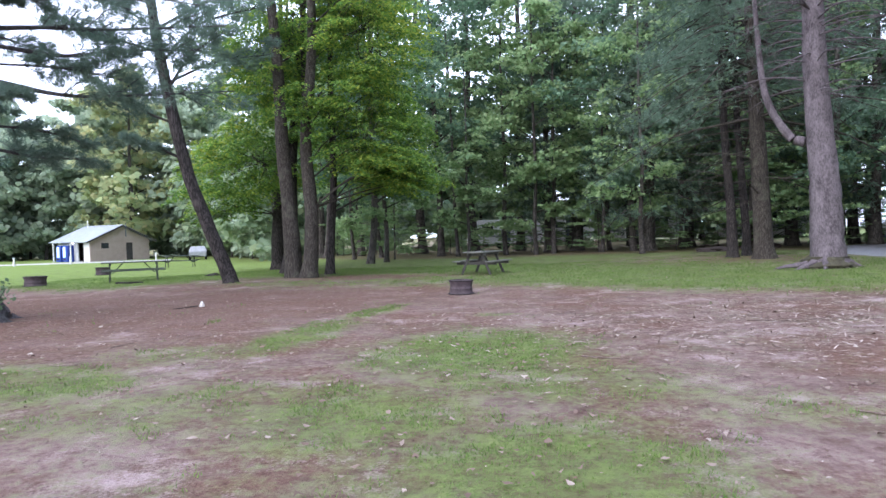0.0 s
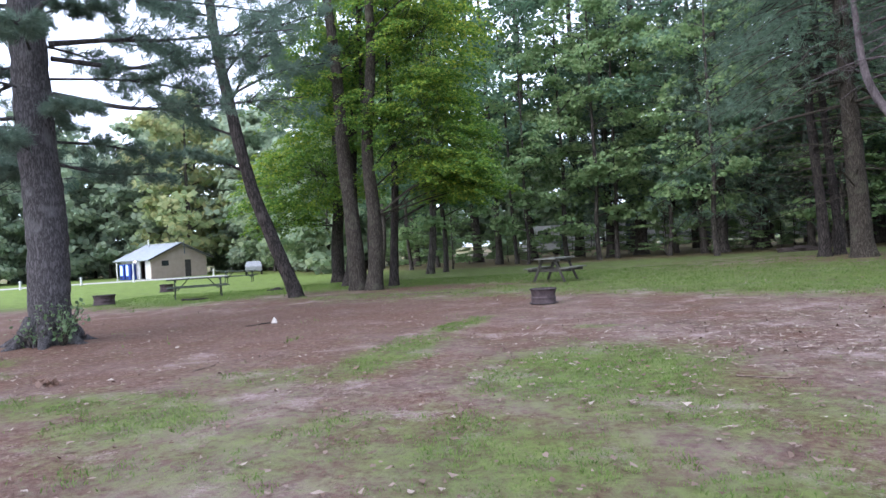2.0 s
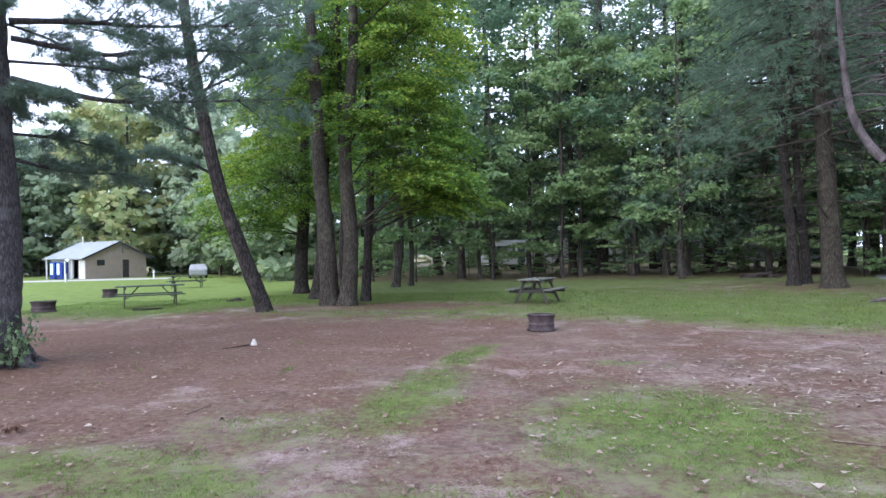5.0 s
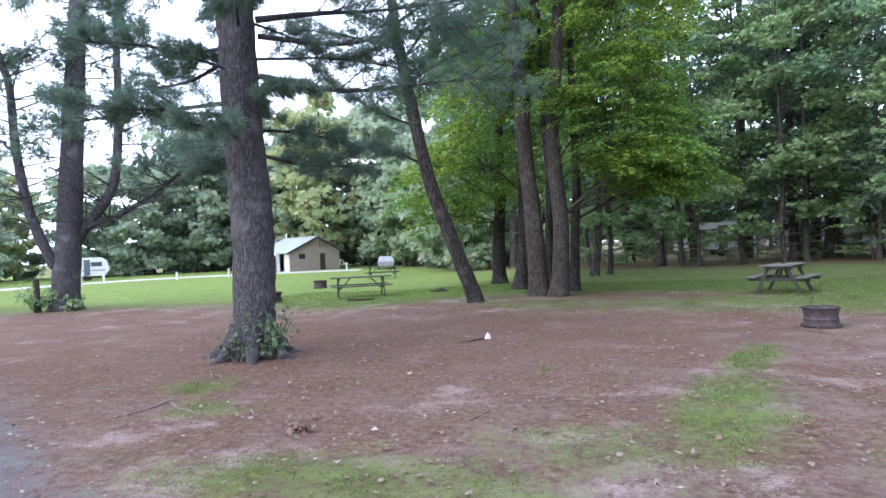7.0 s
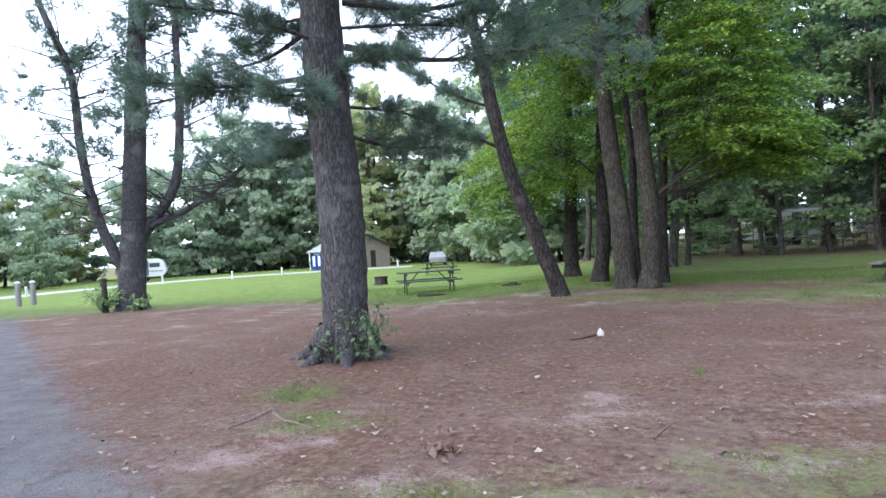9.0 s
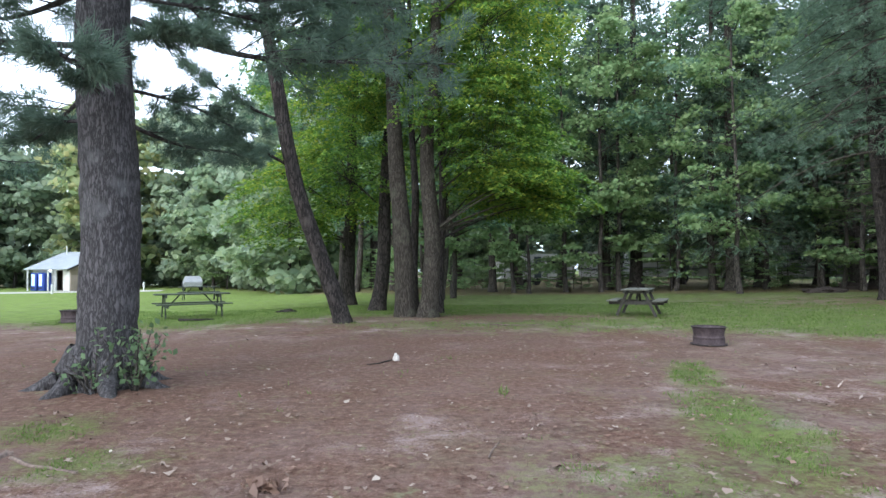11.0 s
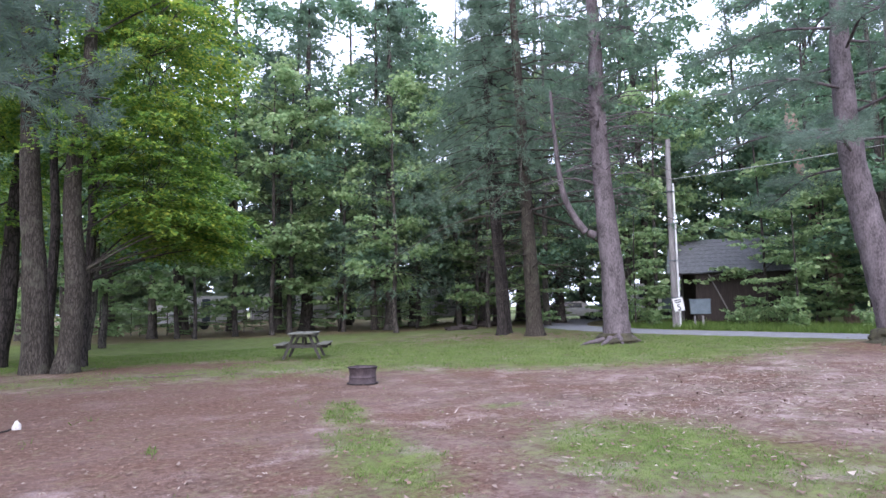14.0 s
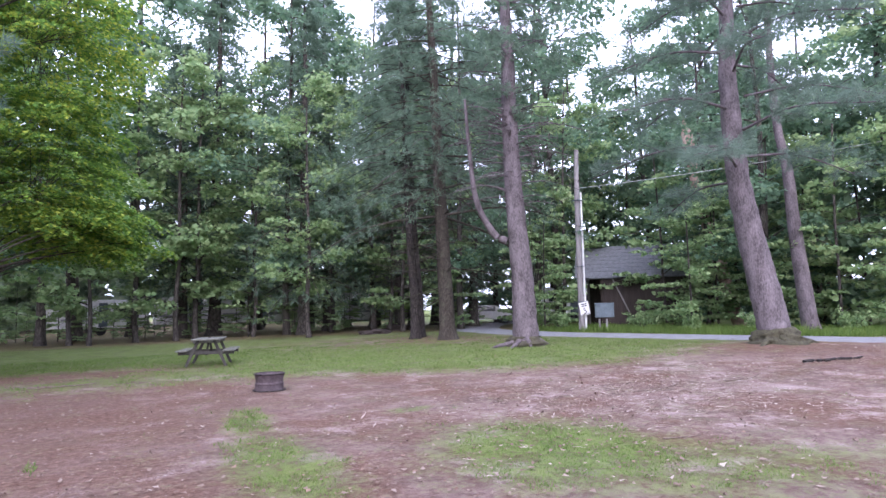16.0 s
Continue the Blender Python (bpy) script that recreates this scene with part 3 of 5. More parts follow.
def ribbon(name, line, width, material, label, lift=0.012):
    pts = bend([(x, y, 0) for x, y in line], 8)
    v, f = [], []
    for i, p in enumerate(pts):
        d = (pts[min(i + 1, len(pts) - 1)] - pts[max(i - 1, 0)]).normalized()
        s = Vector((-d.y, d.x, 0))
        for k in range(7):
            o = (k / 6 - 0.5) * width * (1 + 0.12 * noise.noise(Vector((i * 0.6, k * 0.2, 1))))
            q = p + s * o
            v.append((q.x, q.y, ground_z(q.x, q.y) + lift + 0.03 * (1 - (2 * k / 6 - 1) ** 2) - (0.06 if k in (0, 6) else 0)))
    for i in range(len(pts) - 1):
        for k in range(6):
            f.append((i * 7 + k, i * 7 + k + 1, (i + 1) * 7 + k + 1, (i + 1) * 7 + k))
    return tagged(new(name, mesh_np(name, v, f, material, True)), label, "road", kind="structure")


ribbon("road_1", [(-46, 10), (-47, 24), (-54, 40), (-52, 55), (-44, 62), (-30, 66)], 5.0, M_GRAVEL, "pale gravel camp road across the lawn")
ribbon("road_2", [(17.6, -30), (17.2, -6), (16.9, 8), (16.3, 16), (16.2, 22), (19, 29), (27, 36), (40, 42)], 3.4, M_ASPHALT, "worn grey asphalt lane under the trees")

# ---- the single trees ----
def at_base(points, base):
    return [tuple(Vector(p) - Vector(base)) for p in points]


def single_tree(name, base, label, group=""):
    return thing(name, pose(*base), label, "tree", group)


def limb_with_needles(root, mat, mat_leaf, points, r0, seed, twigs=9, size=0.3, per=26, tufts=16, start=0.35, name="limb"):
    """A bough that carries side twigs with needle tufts towards its tip."""
    r = np.random.default_rng(seed)
    line = bend(points, 6)
    limb = part(name, stem_mesh(name, points, r0, 0.012, mat, 8, 6, 0.08, 0, seed), mat, root)
    L = (Vector(points[-1]) - Vector(points[0])).length
    stems, cen, dirs = [], [], []
    for i in range(twigs):
        f = start + (1 - start) * (i + r.uniform(0, 1)) / twigs
        q = line[min(len(line) - 1, int(f * (len(line) - 1)))]
        d = (line[-1] - line[0]).normalized()
        s = Vector((-d.y, d.x, 0)) * (1 if i % 2 else -1)
        t = q + (d * 0.6 + s * r.uniform(0.4, 1.0) + Vector((0, 0, r.uniform(-0.25, 0.3)))) * L * r.uniform(0.14, 0.3)
        stems.append((bend([q, q.lerp(t, 0.5) + Vector((0, 0, 0.03)), t], 2), 0.014, 0.004, 4))
        for k in range(tufts):
            g = r.uniform(0.3, 1.05)
            cen.append(q.lerp(t, g) + Vector(r.normal(0, 0.07, 3)) * L * 0.35)
            dirs.append((t - q).normalized() + Vector((0, 0, 0.15)))
    tagged(part("twigwork", joined_stems("twigwork", stems, mat), mat, limb), kind="stuff")
    v, f = needle_fans(r, np.array(cen), np.array(dirs), size * 0.85, int(per * 1.3), 0.011)
    tagged(part("foliage", mesh_np("foliage", v, f, mat_leaf), mat_leaf, limb), kind="stuff")
    return limb


def big_pine():
    b = (-9.3, 12.55, 0.0)
    root = single_tree("pine_tree", b, "tall white pine with ridged grey-brown bark and long level boughs")
    root.matrix_basis = pose(-8.9, 12.0, 0) @ Matrix.Diagonal((0.95, 0.95, 0.95, 1))
    part("trunk", stem_mesh("trunk", at_base([(-9.28, 12.55, -0.2), (-9.27, 12.55, 0.5), (-9.25, 12.57, 2.2), (-9.35, 12.55, 4.2), (-9.4, 12.54, 6.2), (-9.45, 12.5, 9), (-9.5, 12.5, 15)], b),
                            0.38, 0.2, M_PINE, 32, 16, 0.09, 1.25, 5, 0.5), M_PINE, root)
    for i, (a, L, r0) in enumerate(((200, 1.25, 0.19), (250, 1.2, 0.2), (300, 1.3, 0.2), (345, 1.25, 0.2), (30, 1.1, 0.16), (110, 1.2, 0.16), (160, 1.3, 0.15))):
        ca, sa = math.cos(radians(a)), math.sin(radians(a))
        part("root", stem_mesh("root", [(ca * 0.25, sa * 0.25, 0.5), (ca * 0.46, sa * 0.46, 0.2), (ca * L * 0.6, sa * L * 0.6, 0.03), (ca * L * 0.9, sa * L * 0.9 + 0.1, -0.07)], r0 * 0.95, 0.04, M_PINE, 10, 5, 0.15, 0, i), M_PINE, root)
    rows = [([(-9.1, 12.7, 5.87), (-8.2, 13.25, 6.05), (-7.0, 13.8, 6.15), (-4.8, 14.6, 6.45)], 0.065), ([(-9.1, 12.75, 5.6), (-7.85, 13.4, 5.5), (-6.9, 13.8, 5.7), (-5.4, 14.6, 5.9)], 0.055),
            ([(-9.1, 12.74, 4.9), (-7.9, 13.4, 4.68), (-6.7, 13.9, 4.75), (-4.6, 14.4, 4.9)], 0.06), ([(-9.1, 12.4, 6.4), (-7.6, 11.6, 6.6), (-5.6, 11.2, 6.9)], 0.06),
            ([(-9.5, 12.4, 4.4), (-10.4, 11.6, 4.2), (-11.6, 10.9, 4.3)], 0.045), ([(-9.6, 12.7, 5.3), (-11.0, 13.4, 5.2), (-12.8, 14.2, 5.4)], 0.05), ([(-9.6, 12.6, 6.6), (-11.2, 12.4, 6.8), (-13.2, 11.9, 7.2)], 0.055),
            ([(-9.4, 12.9, 3.6), (-9.0, 14.2, 3.5), (-8.4, 15.4, 3.6)], 0.04), ([(-9.2, 12.9, 7.2), (-7.6, 14.4, 7.3), (-5.6, 16.0, 7.4)], 0.055), ([(-9.6, 12.8, 4.0), (-10.6, 13.9, 3.9), (-11.8, 15.4, 4.0)], 0.04)]
    for k in range(16):
        z, a, L = 3.5 + k * 0.24, radians(150 + k * 137), 1.7 + 0.5 * (k % 4)
        rows.append(([(-9.35 + 0.25 * math.cos(a), 12.55 + 0.25 * math.sin(a), z), (-9.35 + L * 0.55 * math.cos(a), 12.55 + L * 0.55 * math.sin(a), z + 0.05), (-9.35 + L * math.cos(a), 12.55 + L * math.sin(a), z - 0.15)], 0.03))
    for i, (p, r0) in enumerate(rows):
        limb_with_needles(root, M_PINE, L_PINE, at_base(p, b), r0, 40 + i, 20 if i < 4 else 12, 0.24, 14, 18, 0.35 if i < 3 else 0.25)
    r = np.random.default_rng(3)
    for i in range(14):
        z, a = 7.5 + i * 0.5, i * 2.4
        L = 3.6 - i * 0.12
        p = [(-9.45 + 0.2 * math.cos(a), 12.52 + 0.2 * math.sin(a), z), (-9.45 + L * 0.5 * math.cos(a), 12.52 + L * 0.5 * math.sin(a), z + 0.15), (-9.45 + L * math.cos(a), 12.52 + L * math.sin(a), z + 0.35)]
        limb_with_needles(root, M_PINE, L_PINE, at_base(p, b), 0.05, 70 + i, 8, 0.28, 12, 12, 0.25)
    return root


big_pine()


def shrub(x, y, r0, h, seed, label, n=420, leaf=0.09, mat=L_SHRUB, name="shrub"):
    r = np.random.default_rng(seed)
    root = thing(name, pose(x, y, ground_z(x, y)), label, "shrub")
    stems, cen = [], []
    for i in range(14):
        a, q = r.uniform(0, 6.28), r.uniform(0.2, 1)
        t = Vector((math.cos(a) * q * r0, math.sin(a) * q * r0, h * r.uniform(0.45, 1)))
        stems.append((bend([Vector((0, 0, -0.03)), t * 0.55 + Vector((0, 0, 0.05)), t], 3), 0.012, 0.004, 4))
        for k in range(n // 14):
            cen.append(Vector((0, 0, 0)).lerp(t, r.uniform(0.45, 1.05)) + Vector(r.normal(0, 0.09, 3)))
    tagged(part("stemwork", joined_stems("stemwork", stems, M_WOODS), M_WOODS, root), kind="stuff")
    c = np.array(cen)
    k = len(c)
    size = leaf * r.uniform(0.6, 1.3, k)
    v, f = leaf_quads(c, r.normal(0, 1, (k, 3)), r.normal(0, 0.5, (k, 3)) + (0, 0, 1), size, size * 0.7)
    tagged(part("foliage", mesh_np("foliage", v, f, mat), mat, root), kind="stuff")
    return root


shrub(-8.35, 11.6, 0.5, 0.85, 11, "sparse leafy green shoots at the foot of a pine", 230, 0.085, L_SHOOT)
shrub(-8.75, 11.45, 0.4, 0.6, 12, "low green shoots against pine roots", 110, 0.08, L_SHOOT)


def fork_pine():
    b = (-22.4, 20.85, 0.0)
    root = single_tree("forked_pine_tree", b, "old pine with forked stems and many bare branches")
    axes = [("trunk", [(-22.4, 20.85, -0.2), (-22.36, 20.86, 0.8), (-22.24, 20.98, 2.8), (-22.04, 21.18, 7.0), (-21.84, 21.39, 11.2), (-21.8, 21.4, 14)], 0.52, 0.14, 0.5),
            ("left_stem", [(-22.5, 20.75, 1.5), (-22.65, 20.5, 1.95), (-23.05, 20.1, 3.7), (-23.24, 19.87, 5.9), (-23.35, 19.75, 8.3), (-23.85, 19.1, 10.8), (-24, 19, 12.5)], 0.2, 0.05, 0),
            ("right_stem", [(-22.2, 21.0, 2.2), (-21.9, 21.3, 2.9), (-21.2, 22.0, 4.5), (-20.98, 22.2, 7.0), (-20.96, 22.24, 10.0), (-20.8, 22.3, 13)], 0.22, 0.06, 0),
            ("low_limb", [(-21.95, 21.1, 2.7), (-21.6, 21.4, 3.05), (-20.7, 22.2, 3.6), (-19.6, 23.1, 4.65), (-18.9, 23.7, 5.5), (-18.0, 24.4, 6.3)], 0.13, 0.02, 0)]
    for i, (n, p, r0, r1, fl) in enumerate(axes):
        part("trunk" if n == "trunk" else "stem", stem_mesh(n, at_base(p, b), r0, r1, M_PINE, 18 if n == "trunk" else 10, 8, 0.1, fl, i, 0.6), M_PINE, root)
    r = np.random.default_rng(21)
    stems, cen, dirs = [], [], []
    for i in range(190):
        n, p, r0, r1, fl = axes[r.integers(0, 4)]
        q = Vector(bend(at_base(p, b), 6)[r.integers(6, 28)]) if len(p) > 5 else Vector(at_base(p, b)[2])
        if q.z < 3:
            continue
        a = r.uniform(0, 6.28)
        L = r.uniform(0.8, 3.0)
        t = q + Vector((math.cos(a), math.sin(a), r.uniform(-0.15, 0.55))) * L
        stems.append((bend([q, q.lerp(t, 0.5) + Vector(r.normal(0, 0.1, 3)), t], 3), 0.035, 0.006, 4))
        for k in range(4):
            c = q.lerp(t, r.uniform(0.35, 1))
            e = c + Vector(r.normal(0, 0.35, 3)) * min(1.4, L * 0.5)
            stems.append(([c, e], 0.012, 0.004, 3))
            if q.z > 4.5 and r.uniform() < 0.5:
                for h in range(9):
                    cen.append(c.lerp(e, r.uniform(0.3, 1.1)) + Vector(r.normal(0, 0.16, 3)))
                    dirs.append((e - c).normalized())
    tagged(part("branchwork", joined_stems("branchwork", stems, M_PINE), M_PINE, root), kind="stuff")
    v, f = needle_fans(r, np.array(cen), np.array(dirs), 0.28, 14, 0.028)
    part("crown", mesh_np("crown", v, f, L_PINE), L_PINE, root)


fork_pine()


def leaning_tree():
    b = (-6.95, 20.0, ground_z(-6.95, 20.0))
    root = single_tree("leaning_tree", b, "slim dark tree leaning over the dirt clearing")
    part("trunk", stem_mesh("trunk", at_base([(-6.9, 20.02, -0.15), (-7.02, 20.0, 0.4), (-7.47, 19.85, 1.75), (-8.06, 19.7, 3.6), (-8.45, 19.5, 5.75), (-8.78, 19.4, 7.9), (-9.0, 19.3, 10.5)], b),
                            0.24, 0.12, M_DARK, 14, 8, 0.1, 0.45, 9, 0.8), M_DARK, root)
    r = np.random.default_rng(31)
    for i, p in enumerate(([(-8.3, 19.55, 5.1), (-9.4, 19.3, 5.6), (-10.6, 19.0, 6.4)], [(-8.1, 19.65, 4.0), (-8.9, 19.4, 4.4), (-9.6, 19.2, 4.6)], [(-8.5, 19.5, 6.2), (-7.6, 19.0, 7.0), (-6.4, 18.6, 7.6)],
                          [(-8.7, 19.4, 7.3), (-10.2, 18.8, 7.7), (-11.6, 18.6, 8.0)], [(-8.8, 19.4, 8.0), (-7.4, 19.6, 8.8), (-5.8, 19.8, 9.4)],
                          [(-8.5, 19.5, 6.4), (-7.2, 20.2, 7.2), (-5.6, 20.6, 7.5)], [(-8.65, 19.45, 7.0), (-7.2, 18.8, 7.9), (-5.2, 18.6, 8.3)], [(-8.9, 19.3, 9.2), (-7.8, 19.9, 9.9), (-6.2, 20.4, 10.3)],
                          [(-8.9, 19.35, 8.8), (-10.1, 19.9, 9.3), (-11.4, 20.3, 9.6)])):
        limb_with_needles(root, M_DARK, L_PINE, at_base(p, b), 0.045, 90 + i, 13, 0.28, 18, 14, 0.3)
    return root


leaning_tree()

# the clump of maples: several stems from one place, leaves in flat layered fans
def fan_leaves(r, fans, per, leaf):
    """Leaves lying in drooping fans: rows of (x, y, z, outward x, outward y, length)."""
    q = np.repeat(np.asarray(fans, float), per, 0)
    n = len(q)
    out = np.stack([q[:, 3], q[:, 4], np.zeros(n)], 1)
    side = np.stack([-q[:, 4], q[:, 3], np.zeros(n)], 1)
    L, u, w = q[:, 5], r.uniform(0, 1, n), r.uniform(-1, 1, n)
    wide = 0.48 * np.sin(np.pi * np.clip(u ** 0.75, 0.04, 0.97))
    c = q[:, :3] + out * (L * (u - 0.4))[:, None] + side * (L * wide * w)[:, None]
    c[:, 2] += -0.3 * L * u * u - 0.1 * L * w * w + r.normal(0, 0.035, n)
    along = out + side * (w * 0.9)[:, None] + r.normal(0, 0.35, (n, 3)) + (0, 0, -0.3)
    up = r.normal(0, 0.33, (n, 3)) + (0, 0, 1)
    size = leaf * r.uniform(0.6, 1.3, n)
    return leaf_quads(c, along, up, size, size * 0.85, 0.1)


def maple(seed, base, r0, H, lean, lobes, label, mat_bark):
    """One stem of the clump: lobes are rows of (x, y, z, rx, ry, rz, fans)."""
    r = np.random.default_rng(seed)
    z0 = ground_z(*base)
    root = thing("maple_tree", pose(base[0], base[1], z0), label, "tree", "maple clump")
    pts = [(0, 0, -0.15)] + [(lean[0] * t + r.normal(0, 0.05), lean[1] * t + r.normal(0, 0.05), H * t) for t in (0.12, 0.3, 0.5, 0.75, 1.0)]
    part("trunk", stem_mesh("trunk", pts, r0, 0.04, mat_bark, 16, 6, 0.14, 0.5, seed, 0.75), mat_bark, root)
    axis = bend(pts, 6)
    fans, twigs = [], []
    for x, y, z, rx, ry, rz, count in lobes:
        c, rad = np.array((x - base[0], y - base[1], z - z0)), np.array((rx, ry, rz))
        tips = []
        for k in range(2):
            tip = c + rad * r.uniform(-0.6, 0.75, 3)
            want = max(2.3, tip[2] - 0.5 - 0.45 * math.hypot(tip[0], tip[1]))
            p = min(axis, key=lambda q: abs(q.z - want))
            mid = np.array(p) * 0.45 + tip * 0.55 + (0, 0, 0.15)
            line = bend([p, mid, tip], 4)
            v, f = tube_rows(line, [0.034 + (0.008 - 0.034) * i / (len(line) - 1) for i in range(len(line))], 6)
            part("limb", mesh_np("limb", [tuple(q) for q in v], f, mat_bark, True), mat_bark, root)
            tips.append((Vector(p), Vector(tip)))
        for i in range(count):
            u = unit(r.normal(0, 1, (1, 3)))[0]
            q = c + rad * u * r.uniform(0.3, 1.0) ** 0.5
            o = np.array([u[0] * rx + 0.3 * c[0], u[1] * ry + 0.3 * c[1]]) + r.normal(0, 0.45, 2)
            o /= max(1e-3, np.hypot(*o))
            fans.append((*q, *o, r.uniform(0.75, 1.5)))
            if i % 4 == 0:
                a, b = tips[i // 4 % 2]
                twigs.append(([a.lerp(b, r.uniform(0.6, 1.0)), Vector(q)], 0.011, 0.004, 3))
    tagged(part("twigwork", joined_stems("twigwork", twigs, mat_bark), mat_bark, root), kind="stuff")
    v, f = fan_leaves(r, fans, 95, 0.105)
    part("crown", mesh_np("crown", v, f, L_MAPLE), L_MAPLE, root)


maple(200, (-5.32, 21.75), 0.31, 16, (-1.0, 0.2), [(-5.2, 23.4, 10.2, 2.2, 1.8, 2.6, 90), (-6.4, 22.8, 8.0, 1.6, 1.5, 1.6, 60)], "stout maple stem with furrowed brown bark", M_MAPLE)
maple(201, (-4.75, 21.4), 0.27, 16, (0.4, 0.4), [(-2.75, 21.5, 5.6, 1.9, 1.9, 1.9, 120), (-1.9, 21.4, 3.9, 1.35, 1.6, 0.65, 60), (-1.35, 21.5, 3.45, 1.05, 1.1, 0.42, 30), (-2.7, 21.8, 9.2, 2.1, 2.2, 2.8, 150), (-4.5, 20.6, 6.0, 0.9, 0.6, 0.6, 14)],
      "straight maple with ridged brown bark", M_MAPLE)
maple(202, (-6.35, 24.6), 0.26, 14, (1.1, 0.4), [(-7.5, 24.7, 4.7, 2.2, 1.9, 1.6, 110), (-7.2, 24.5, 8.2, 2.3, 2.1, 2.3, 110)], "dark maple leaning in the clump", M_DARK)
maple(203, (-7.7, 28.0), 0.3, 14, (0.4, 0.6), [(-9.3, 28.0, 4.5, 2.5, 2.2, 1.7, 110), (-8.6, 28.0, 8.4, 2.8, 2.3, 2.8, 110), (-6.2, 28.6, 5.0, 1.6, 1.6, 1.5, 50), (-9.8, 26.4, 3.2, 1.7, 1.4, 0.9, 45)], "dark maple standing behind the clump", M_DARK)
maple(204, (-4.4, 23.2), 0.17, 13, (0.3, 0.8), [(-2.5, 23.9, 5.2, 2.0, 1.9, 1.9, 120), (-2.7, 24.0, 9.2, 1.9, 2.1, 2.8, 120), (-1.9, 23.6, 3.7, 1.4, 1.4, 0.6, 45)], "slim dark maple stem in the clump", M_DARK)
maple(205, (-5.1, 23.0), 0.15, 12, (-0.2, 0.6), [(-5.3, 24.6, 6.6, 1.6, 1.2, 1.4, 50), (-4.9, 24.2, 10.4, 2.0, 1.6, 2.2, 70)], "thin maple stem inside the clump", M_DARK)

# the grey spruces by the lane
def grey_spruce():
    b = (10.75, 17.95, ground_z(10.75, 17.95))
    root = single_tree("spruce_tree", b, "tall purple-grey spruce with one crooked limb and dead twigs")
    part("trunk", stem_mesh("trunk", at_base([(10.79, 17.92, 0), (10.76, 17.95, 0.9), (10.73, 17.99, 2.5), (10.63, 18.09, 4.65), (10.55, 18.18, 7.95), (10.55, 18.19, 11.3), (10.49, 18.25, 13.7), (10.45, 18.30, 19)], b),
                            0.48, 0.06, M_SPRUCE, 26, 9, 0.1, 0.6, 15, 0.8), M_SPRUCE, root)
    part("limb", stem_mesh("limb", at_base([(10.68, 18.06, 3.75), (10.40, 18.35, 3.85), (10.07, 18.67, 4.15), (9.67, 19.08, 5.35), (9.52, 19.23, 7.3), (9.45, 19.30, 9)], b), 0.17, 0.05, M_SPRUCE, 12, 7, 0.06, 0, 3), M_SPRUCE, root, "crooked grey limb")
    r = np.random.default_rng(55)
    stems, cen, dirs = [], [], []
    for i in range(150):
        z = r.uniform(6.0, 15) if i < 95 else r.uniform(5.0, 8.5)
        a = r.uniform(0, 6.28)
        L = r.uniform(0.7, 3.2)
        q = Vector((-0.2, 0.22, z - b[2]))
        t = q + Vector((math.cos(a), math.sin(a), r.uniform(-0.35, 0.1))) * L
        stems.append((bend([q, q.lerp(t, 0.5) + Vector((0, 0, 0.1 * L)), t], 3), 0.028, 0.006, 4))
        for k in range(4):
            c = q.lerp(t, r.uniform(0.35, 1))
            e = c + Vector(r.normal(0, 0.3, 3)) * L * 0.5
            stems.append(([c, e], 0.009, 0.004, 3))
            if z > 8.5 and r.uniform() < 0.55:
                for h in range(9):
                    cen.append(c.lerp(e, r.uniform(0.2, 1.1)) + Vector(r.normal(0, 0.12, 3)))
                    dirs.append((e - c).normalized() + Vector((0, 0, -0.3)))
    tagged(part("branchwork", joined_stems("branchwork", stems, M_SPRUCE), M_SPRUCE, root), kind="stuff")
    v, f = needle_fans(r, np.array(cen), np.array(dirs), 0.24, 16, 0.022)
    part("crown", mesh_np("crown", v, f, L_HEM), L_HEM, root)
    v, f = tube_rows(bend([(0.0, 0.0, -0.06), (0, 0, 0.1), (0.0, 0.0, 0.3)], 4), [0.74, 0.66, 0.6, 0.565, 0.54, 0.52, 0.5, 0.475, 0.4], 30, 0.4, 0.35, 15)
    part("moss", mesh_np("moss", [tuple(q) for q in v], f, M_MOSS, True), M_MOSS, root, "mossy root flare")

    for a, L in ((195, 1.15), (235, 0.9), (280, 0.85), (330, 1.0), (165, 1.4)):
        ca, sa = math.cos(radians(a)), math.sin(radians(a))
        part("root", stem_mesh("root", [(ca * 0.3, sa * 0.3, 0.25), (ca * 0.6, sa * 0.6, 0.08), (ca * L * 0.75, sa * L * 0.75, 0.02), (ca * L, sa * L, -0.08)], 0.11, 0.03, M_SPRUCE, 9, 5, 0.3, 0, a), M_SPRUCE, root)


grey_spruce()


